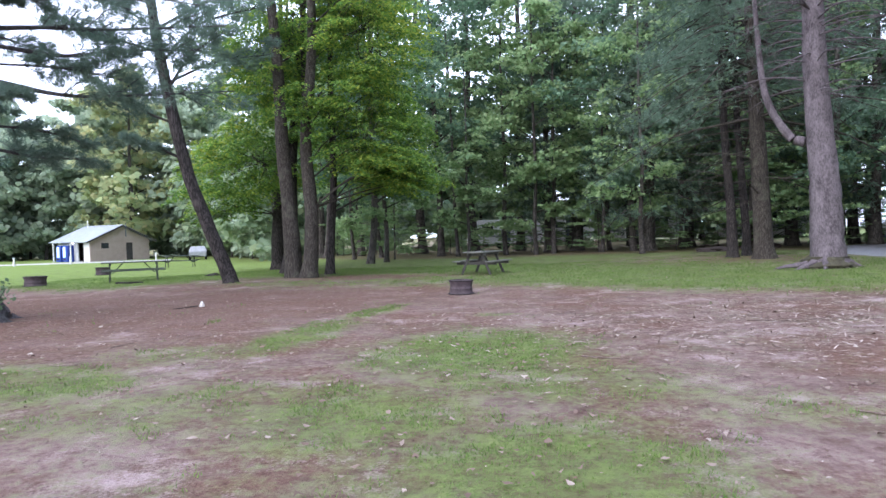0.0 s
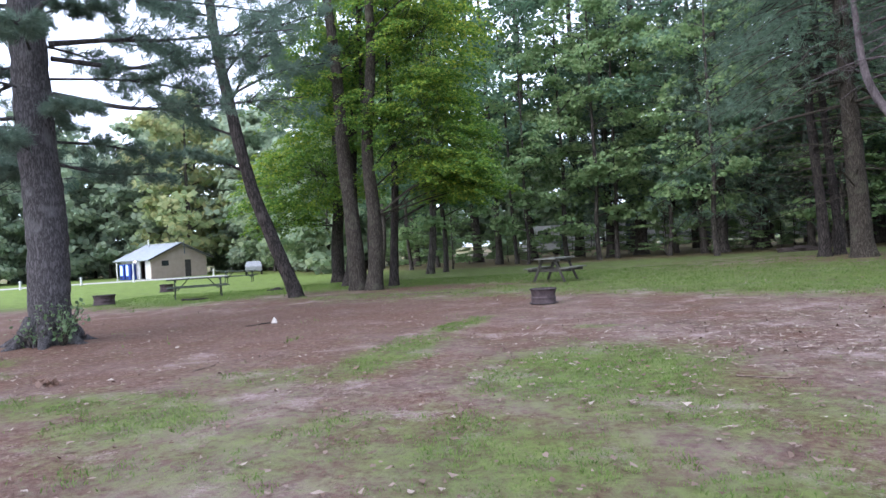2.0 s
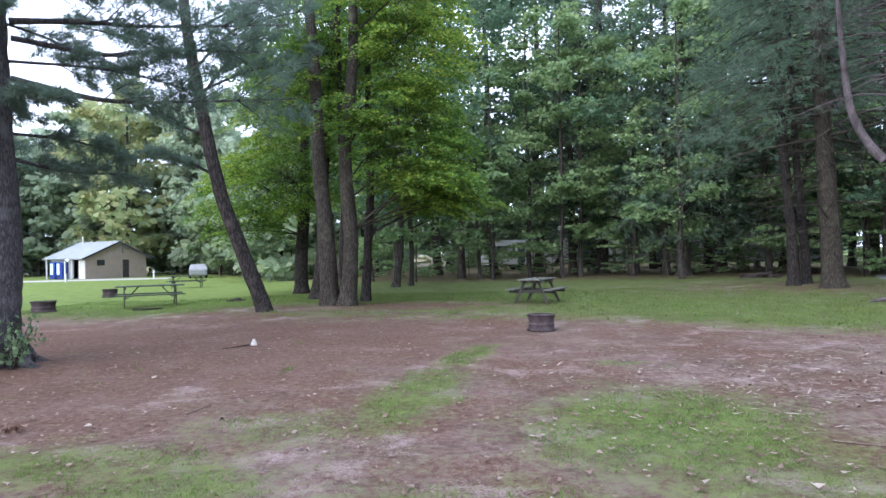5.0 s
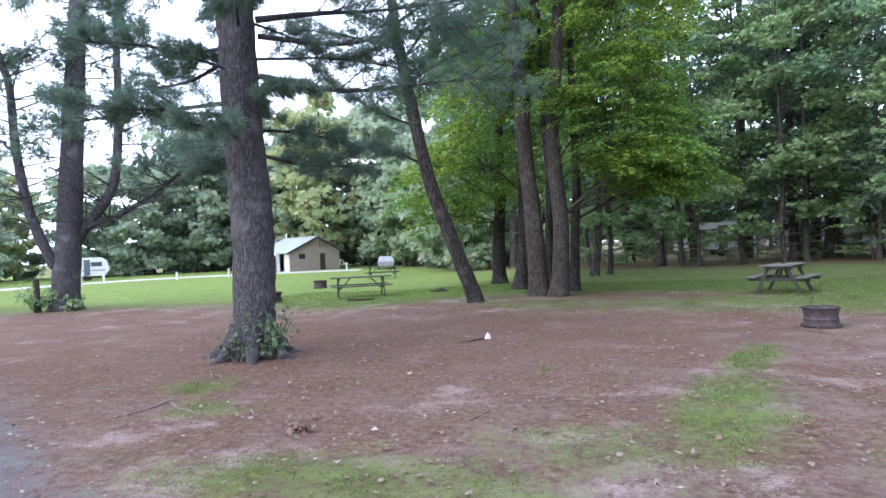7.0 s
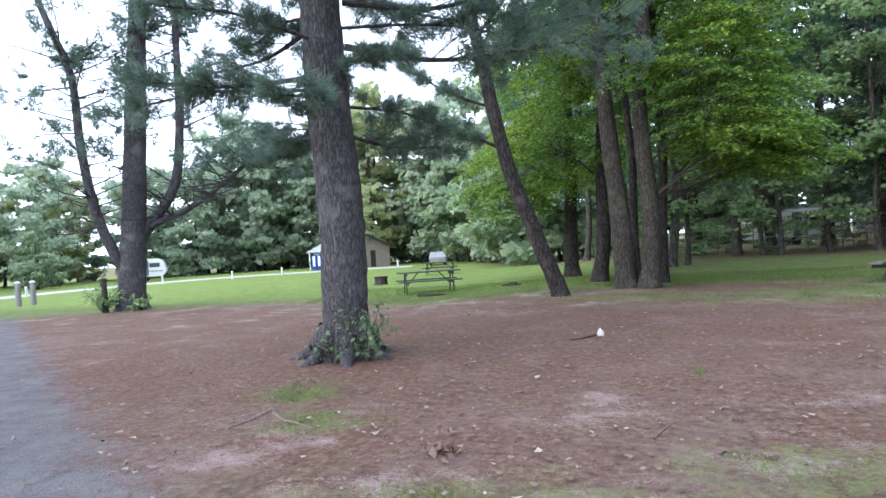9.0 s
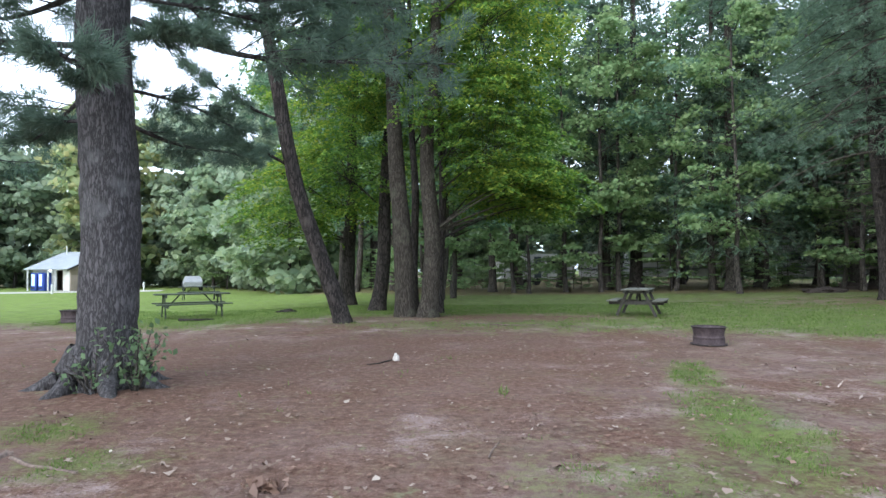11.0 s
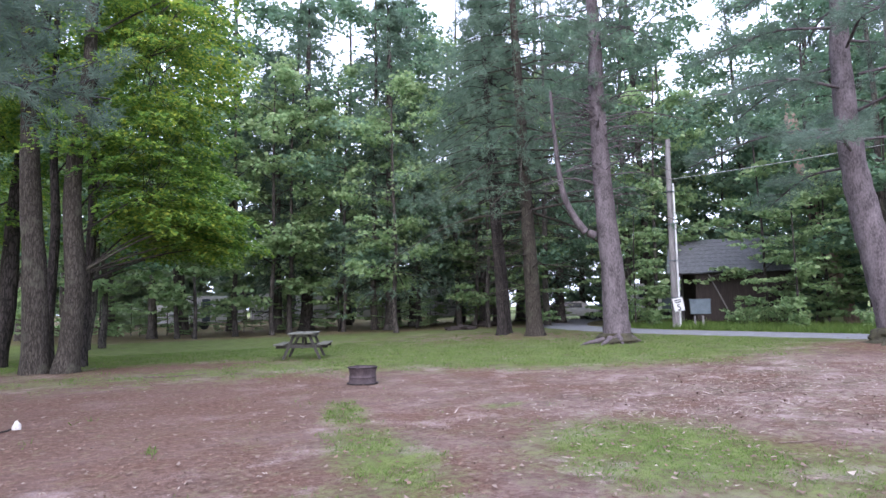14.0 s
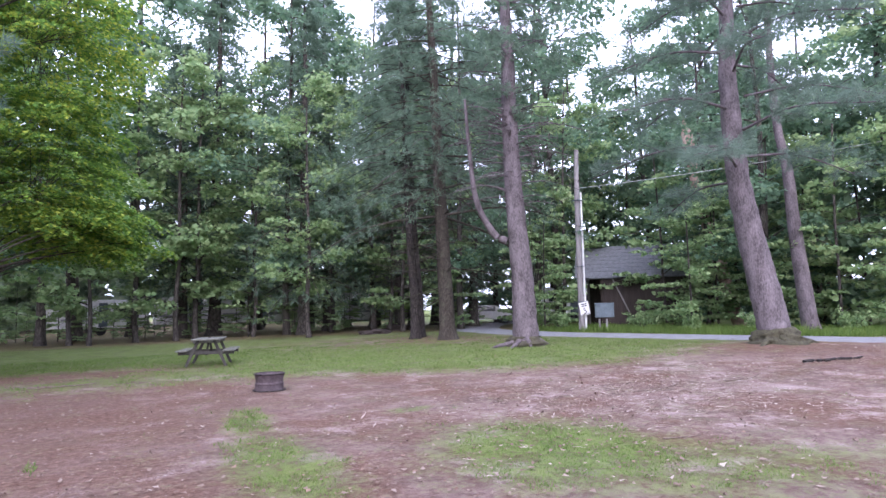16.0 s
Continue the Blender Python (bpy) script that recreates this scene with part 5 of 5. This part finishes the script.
def shed():
    z = ground_z(25, 24)
    root = thing("shed", pose(24.3, 25.4, z, 0, 0, -57), "old brown board shed with a grey shingle roof", "shed")
    # x runs along the long side, away from the open gable; y goes back
    L, D, E, A = 5.4, 3.6, 2.9, 4.6
    part("back_wall", box((L, 0.12, E), (L / 2, D, E / 2)), M_SHED, root)
    for k in range(24):
        part("board", box((0.215, 0.05, E - 0.1), (0.95 + k * 0.225 * 0.82, 0.0, (E - 0.1) / 2), 0.004), M_SHED, root)
    part("end_wall", box((0.12, D, E), (L, D / 2, E / 2)), M_SHED, root)
    for y in (0.0, D):
        part("post", box((0.16, 0.16, E), (-0.05, y, E / 2), 0.01), M_POLE, root)
    part("beam", box((0.16, D + 1.6, 0.2), (-0.05, D / 2, E + 0.02), 0.01), M_POLE, root, "pale timber beam")
    slope = math.degrees(math.atan2(A - E, D / 2))
    R = math.hypot(A - E, D / 2) + 0.4
    for s in (-1, 1):
        roof = part("roof", box((L + 1.0, R, 0.1), (L / 2 - 0.1, D / 2 + s * (R / 2 - 0.03) * math.cos(radians(slope)), A + 0.1 - (R / 2 - 0.03) * math.sin(radians(slope))), 0.01, (-s * slope, 0, 0)), M_SHINGLE, root)
        for k in range(7):
            q = 0.2 + k * 0.33
            part("shingle", box((L + 1.0, 0.3, 0.02), (L / 2 - 0.1, D / 2 + s * q * math.cos(radians(slope)), A + 0.17 - q * math.sin(radians(slope))), 0, (-s * slope, 0, 0)), M_SHINGLE, roof)
    part("king_post", box((0.1, 0.1, A - E), (-0.05, D / 2, (A + E) / 2), 0.006), M_POLE, root)
    part("brace", box((0.07, 0.07, 2.1), (1.95, -0.12, 1.75), 0.005, (0, -24, 0)), M_POLE, root, "leaning pale pole")


shed()

# ---- campers and cars glimpsed through the trees ----
def camper(m, label, L=6.0, body=M_WHITE, H=2.1):
    root = thing("camper_trailer", m, label, "camper", "campers")
    bm = bmesh.new()
    prof = [(-L / 2, 0.5), (L / 2 - 0.5, 0.5), (L / 2, 1.1), (L / 2 - 0.35, 0.5 + H * 0.85), (L / 2 - 0.9, 0.5 + H), (-L / 2 + 0.2, 0.5 + H), (-L / 2, 0.5 + H - 0.25)]
    a = [bm.verts.new((x, -1.1, z)) for x, z in prof]
    b = [bm.verts.new((x, 1.1, z)) for x, z in prof]
    bm.faces.new(a)
    bm.faces.new(b[::-1])
    for i in range(len(prof)):
        j = (i + 1) % len(prof)
        bm.faces.new((a[j], a[i], b[i], b[j]))
    bmesh.ops.bevel(bm, geom=bm.edges[:], offset=0.05, segments=2, affect="EDGES")
    part("body", bm, body, root)
    part("stripe", box((L * 0.86, 0.02, 0.16), (-0.1, -1.11, 1.15)), M_GREY, root)
    for x, w in ((-L * 0.28, 0.9), (L * 0.2, 1.1)):
        part("window", box((w, 0.03, 0.5), (x, -1.115, 1.85), 0.01), M_GLASS, root)
    part("door", box((0.62, 0.03, 1.75), (-0.1, -1.115, 1.5), 0.01), M_BOX, root)
    for s in (-1, 1):
        wheel = bmesh.new()
        bmesh.ops.create_cone(wheel, cap_ends=True, segments=20, radius1=0.34, radius2=0.34, depth=0.2, matrix=pose(-0.2, s * 1.0, 0.34, 90, 0, 0))
        part("tyre", wheel, M_BLACK, root)
        part("jack", box((0.08, 0.08, 0.52), (s * (L / 2 - 0.7), 0, 0.26), 0.005), M_DARKPAINT, root)
    return root


for x, y, turn, L, lab in ((5.0, 55.5, 10, 6.5, "white camper trailer among the trees"), (10.6, 54.0, -8, 4.0, "small white camper parked in the woods"), (15.8, 50.5, -20, 7.0, "long white camper behind hemlocks"), (22.0, 43.5, -30, 5.5, "white camper beyond the lane"),
                           (33.0, 33.0, -45, 5.5, "white camper deep in the woods"), (-61.0, 59.6, 40, 4.2, "white camper beside the gravel road")):
    camper(on_ground(x, y, turn), lab, L)


def car(m, label, paint):
    root = thing("parked_car", m, label, "car", "parked cars")
    bm = bmesh.new()
    prof = [(-2.1, 0.35), (2.1, 0.35), (2.15, 0.75), (1.3, 0.92), (0.6, 1.4), (-1.1, 1.42), (-1.9, 0.98), (-2.15, 0.85)]
    a = [bm.verts.new((x, -0.85 + 0.15 * (z > 1.2), z)) for x, z in prof]
    b = [bm.verts.new((x, 0.85 - 0.15 * (z > 1.2), z)) for x, z in prof]
    bm.faces.new(a)
    bm.faces.new(b[::-1])
    for i in range(len(prof)):
        j = (i + 1) % len(prof)
        bm.faces.new((a[j], a[i], b[i], b[j]))
    bmesh.ops.bevel(bm, geom=bm.edges[:], offset=0.06, segments=2, affect="EDGES")
    part("body", bm, paint, root)
    for s in (-1, 1):
        part("window", box((1.5, 0.02, 0.36), (-0.2, s * 0.79, 1.14), 0.01, (s * 14, 0, 0)), M_GLASS, root)
        for x in (-1.3, 1.3):
            w = bmesh.new()
            bmesh.ops.create_cone(w, cap_ends=True, segments=20, radius1=0.32, radius2=0.32, depth=0.2, matrix=pose(x, s * 0.78, 0.32, 90, 0, 0))
            wheel = part("tyre", w, M_BLACK, root)
            w = bmesh.new()
            bmesh.ops.create_cone(w, cap_ends=True, segments=14, radius1=0.2, radius2=0.2, depth=0.22, matrix=pose(x, s * 0.79, 0.32, 90, 0, 0))
            part("rim", w, M_BOX, wheel)
    return root


car(on_ground(-27.2, 66.0, 112), "grey car parked at the edge of the lawn", M_GREY)
car(on_ground(27.5, 37.0, -35), "white car parked beyond the trees", M_WHITE)
car(on_ground(30.5, 35.0, -40), "silver car parked beyond the trees", M_BOX)

# ---- posts and small things ----
def bollard(x, y, h, rad, mat, label, group="", cap=None, lean=0):
    root = thing("bollard", pose(x, y, ground_z(x, y), lean, 0, 0), label, "post", group)
    part("shaft", stem_mesh("shaft", [(0, 0, -0.1), (0, 0, h * 0.5), (0, 0, h)], rad, rad * 0.95, mat, 10, 3, 0.04, 0, x), mat, root)
    top = bmesh.new()
    bmesh.ops.create_uvsphere(top, u_segments=10, v_segments=6, radius=rad * 1.05, matrix=pose(0, 0, h) @ Matrix.Diagonal((1, 1, 0.5, 1)))
    part("cap", top, cap or mat, root)


for x, y in ((-34.0, 25.0), (-34.6, 26.2)):
    bollard(x, y, 1.15, 0.14, M_POLE, "short wooden post with a pale top by the road", "road posts", M_WHITE)
for x, y in ((-47.5, 45.5), (-49.5, 50), (-45, 54.5), (-41.5, 58), (-37, 59.5), (-50, 37), (-33.0, 68.5)):
    bollard(x, y, 0.75, 0.1, M_WHITE, "small white marker post beside the gravel road", "marker posts")
bollard(-22.75, 20.05, 1.15, 0.11, M_MOSS, "mossy broken stub with leafy sprouts", "", None, 2)
shrub(-22.75, 19.95, 0.75, 0.95, 71, "drooping leafy sprouts round a mossy stub", 260, 0.16, L_LIGHT)
shrub(-21.6, 20.5, 0.5, 0.5, 72, "leafy sprouts at the foot of a forked pine", 120, 0.14, L_LIGHT)


def lump(name, m, sx, sy, sz, mat, label, category, seed, n=10, rough=0.3, group=""):
    bm = bmesh.new()
    bmesh.ops.create_icosphere(bm, subdivisions=3, radius=1)
    for v in bm.verts:
        k = 1 + rough * noise.noise(v.co * 1.6 + Vector((seed, 0, 0))) + rough * 0.5 * noise.noise(v.co * 4 + Vector((0, seed, 0)))
        v.co = Vector((v.co.x * sx * k, v.co.y * sy * k, max(-0.25, v.co.z) * sz * k))
    me = bpy.data.meshes.new(name)
    bm.to_mesh(me)
    bm.free()
    me.materials.append(mat)
    ob = new(name, me)
    ob.matrix_basis = m
    return tagged(ob, label, category, group)


lump("pale_stone", on_ground(-5.4, 14.0, 0, 0.02), 0.05, 0.05, 0.085, M_STONE, "small pale upright stone on the bare dirt", "stone", 4)
stick = stem_mesh("stick", [(-5.46, 13.9, 0.02), (-5.55, 13.74, 0.025), (-5.66, 13.58, 0.02), (-5.82, 13.5, 0.02)], 0.014, 0.007, M_DARK, 7, 4, 0.2)
tagged(new("stick", stick), "short dark stick lying beside a pale stone", "stick")
M_TWIG = plain("weathered_twig", (0.085, 0.06, 0.048), (0.2, 0.15, 0.125), 9, 0.9, 0, 0.5)
for pts, r0, lab in (([(9.7, 8.9, 0.21), (9.95, 8.85, 0.2), (10.2, 8.6, 0.25), (10.5, 8.55, 0.25), (10.75, 8.25, 0.27), (11.1, 8.2, 0.25)], 0.042, "dark fallen branch lying on leaf litter"), ([(3.2, 5.3, 0.02), (3.4, 5.15, 0.03), (3.75, 5.0, 0.02)], 0.008, "pale bare twig on the dirt"),
                     ([(1.6, 7.6, 0.02), (1.9, 7.45, 0.03), (2.25, 7.4, 0.02)], 0.008, "pale peeled twig beside the grass"), ([(-4.55, 8.9, 0.02), (-4.5, 9.1, 0.03), (-4.42, 9.3, 0.02)], 0.01, "curved pale twig on the dirt"),
                     ([(-11.9, 22.3, 0.03), (-11.4, 22.2, 0.06), (-10.9, 22.25, 0.03)], 0.05, "weathered branch lying by the lawn table"), ([(-3.3, 19.0, 0.1), (-2.6, 18.8, 0.12), (-2.0, 18.9, 0.1)], 0.02, "thin stick under the maples"),
                     ([(6.6, 9.2, 0.1), (7.2, 9.0, 0.11), (7.7, 9.05, 0.12)], 0.012, "pale stick among wood chips"), ([(4.6, 9.9, 0.03), (5.3, 9.7, 0.05), (5.9, 9.75, 0.06)], 0.011, "long pale stick among wood chips")):
    pts = [(x, y, ground_z(x, y) + r0 * 0.7) for x, y, z in pts]
    tagged(new("fallen_stick", stem_mesh("fallen_stick", pts, r0, r0 * 0.4, M_TWIG if r0 < 0.03 else M_DARK, 7, 5, 0.45, 0, pts[0][0])), lab, "stick", "fallen sticks")
for pts, r0 in (([(-8.25, 9.3, 0), (-8.4, 9.15, 0), (-8.5, 9.0, 0), (-8.66, 8.92, 0)], 0.035), ([(-8.2, 9.2, 0), (-7.95, 9.0, 0), (-7.75, 8.92, 0), (-7.5, 8.8, 0)], 0.026), ([(-8.3, 9.3, 0), (-8.3, 8.9, 0), (-8.45, 8.5, 0)], 0.04), ([(-8.75, 8.95, 0), (-8.95, 8.7, 0), (-9.1, 8.4, 0)], 0.03)):
    pts = [(x, y, ground_z(x, y) - 0.008) for x, y, z in pts]
    tagged(new("exposed_root", stem_mesh("exposed_root", pts, r0 * 0.8, 0.012, M_TWIG, 8, 6, 0.4, 0, pts[0][0])), "pale exposed tree root worn bare in the dirt", "root", "exposed roots")
for k, (x, y, s) in enumerate(((16.8, 33.6, 0.7), (13.0, 30.5, 0.5), (-9.3, 24.6, 0.18))):
    lump("soil_mound", on_ground(x, y), s * 1.6, s, s * 0.5, M_SHED if k < 2 else M_DARK, "low mound of brown soil and dead brush", "soil mound", k + 9, 10, 0.6, "soil mounds")


def ragged_leaves(r, c, size, curl):
    """Six-cornered curled leaves of uneven outline, lying at the given places."""
    n = len(c)
    turn = r.uniform(0, 6.28, n)
    tilt = r.normal(0, curl, (n, 2))
    v = np.zeros((n, 6, 3))
    for k in range(6):
        q = size * r.uniform(0.28, 0.62, n) * (1.35 if k % 3 == 0 else 0.8)
        a = turn + k * math.pi / 3 + r.normal(0, 0.2, n)
        x, y = np.cos(a) * q, np.sin(a) * q
        v[:, k] = c + np.stack([x, y, np.abs(x * tilt[:, 0] + y * tilt[:, 1]) + r.uniform(0, 0.25, n) * size * (k % 2)], 1)
    return v.reshape(-1, 3), np.arange(6 * n).reshape(n, 6)


def litter(name, rows, size, mat, label, category, seed, lift=0.008, curl=0.4):
    """Scattered fallen leaves: rows of (count, cx, cy, sx, sy)."""
    r = np.random.default_rng(seed)
    xy = np.concatenate([np.stack([r.normal(cx, sx, n), r.normal(cy, sy, n)], 1) for n, cx, cy, sx, sy in rows])
    n = len(xy)
    c = np.stack([xy[:, 0], xy[:, 1], height(xy[:, 0], xy[:, 1]) + lift + r.uniform(0, 0.012, n)], 1)
    s = size * r.uniform(0.4, 1.5, n) ** 1.3
    v, f = ragged_leaves(r, c, s * 1.25, curl)
    return tagged(new(name, mesh_np(name, v, f, mat)), label, category, kind="stuff")


litter("leaf_litter", [(1900, 0, 6.5, 4.5, 3.0), (1800, -4, 10, 4.5, 3), (2300, 5.5, 10, 3, 2.0), (700, 11.5, 10.5, 2.5, 2.5), (500, -8, 9, 2.5, 2.5), (700, 0, 17, 6, 3)], 0.032, L_FALLEN, "dry pale and brown leaves scattered over the dirt", "leaf litter", 5)
r = np.random.default_rng(8)
n = 1900
cx = np.stack([r.normal(5.2, 2.2, n), r.normal(9.6, 1.5, n)], 1)
cc = np.stack([cx[:, 0], cx[:, 1], height(cx[:, 0], cx[:, 1]) + 0.014], 1)
s = 0.035 + 0.19 * r.uniform(0, 1, n) ** 2.4
v, f = leaf_quads(cc, r.normal(0, 1, (n, 3)) * (1, 0.6, 0.06), r.normal(0, 0.15, (n, 3)) + (0, 0, 1), s, s * 0.1 + 0.006)
M_CHIP = plain("pale_wood_chips", (0.2, 0.15, 0.12), (0.48, 0.4, 0.35), 8, 0.85, 0, 0.2)
tagged(new("wood_chips", mesh_np("wood_chips", v, f, M_CHIP)), "pale wood chips and bark strips on the dirt", "wood chips", kind="stuff")

litter("brown_leaf_litter", [(4500, -7, 12.5, 4.5, 2.8), (2000, 2, 13, 4, 2.5), (1200, -2.6, 20.5, 3, 1.5)], 0.026, L_BROWN, "small brown leaves and needles matted over the dirt", "leaf litter", 6, 0.005, 0.2)

# dried leaf heap
r = np.random.default_rng(12)
n = 26
c = np.stack([r.normal(-6.07, 0.075, n), r.normal(8.33, 0.06, n), np.abs(r.normal(0.02, 0.03, n)) + 0.01], 1)
s = r.uniform(0.06, 0.11, n)
v, f = leaf_quads(c, r.normal(0, 1, (n, 3)), r.normal(0, 1, (n, 3)), s, s * 0.7, 0.4)
M_RUSSET = leafy("russet_leaves", [(0.2, (0.13, 0.075, 0.055)), (0.8, (0.3, 0.2, 0.155))], 0.2, 5)
tagged(new("leaf_heap", mesh_np("leaf_heap", v, f, M_RUSSET)), "small heap of curled russet leaves on the dirt", "leaf heap", kind="stuff")


def grass(name, count, x0, x1, y0, y1, tall, wide, label, seed, floor=0.42):
    r = np.random.default_rng(seed)
    x, y = r.uniform(x0, x1, count), r.uniform(y0, y1, count)
    clump = np.array([noise.noise(Vector((a * 1.6, b * 1.6, 9))) + 0.7 * noise.noise(Vector((a * 5.5, b * 5.5, 2))) for a, b in zip(x, y)])
    keep = grass_amount(x, y) + clump * 0.5 > floor + r.uniform(-0.1, 0.25, count)
    x, y = x[keep], y[keep]
    n = len(x)
    h = tall * r.uniform(0.35, 1.15, n) * (0.75 + 0.75 * np.clip(clump[keep] + 0.1, 0, 1.2))
    a = r.uniform(0, 6.28, n)
    z = height(x, y) - 0.006
    w = np.stack([np.cos(a), np.sin(a), np.zeros(n)], 1) * wide
    base = np.stack([x, y, z], 1)
    tip = base + np.stack([r.normal(0, 0.45, n) * h, r.normal(0, 0.45, n) * h, h], 1)
    v = np.stack([base - w / 2, base + w / 2, tip], 1).reshape(-1, 3)
    return tagged(new(name, mesh_np(name, v, np.arange(3 * n).reshape(n, 3), L_GRASS)), label, "grass", kind="stuff")


grass("grass", 240000, -9, 7, 2.5, 13.5, 0.034, 0.008, "short worn grass in patches on the dirt", 61, 0.5)
grass("lawn_grass", 170000, -16, 14, 11, 27, 0.055, 0.013, "mown lawn grass round the picnic table", 62, 0.45)
grass("verge_grass", 24000, 18.2, 24, 9, 25, 0.3, 0.03, "long green grass along the lane", 63, 0.3)
for x, y, s, seed in ((21.6, 20.0, 0.9, 81), (22.6, 18.6, 1.1, 82), (20.6, 17.0, 0.6, 83), (23.4, 20.6, 0.8, 84), (19.6, 23.6, 0.8, 85), (21.0, 14.6, 0.7, 86), (22.4, 11.5, 0.8, 87), (20.8, 26.0, 1.0, 88)):
    shrub(x, y, s, s * 1.1, seed, "low green undergrowth beside the lane", 420, 0.15, L_LIGHT)
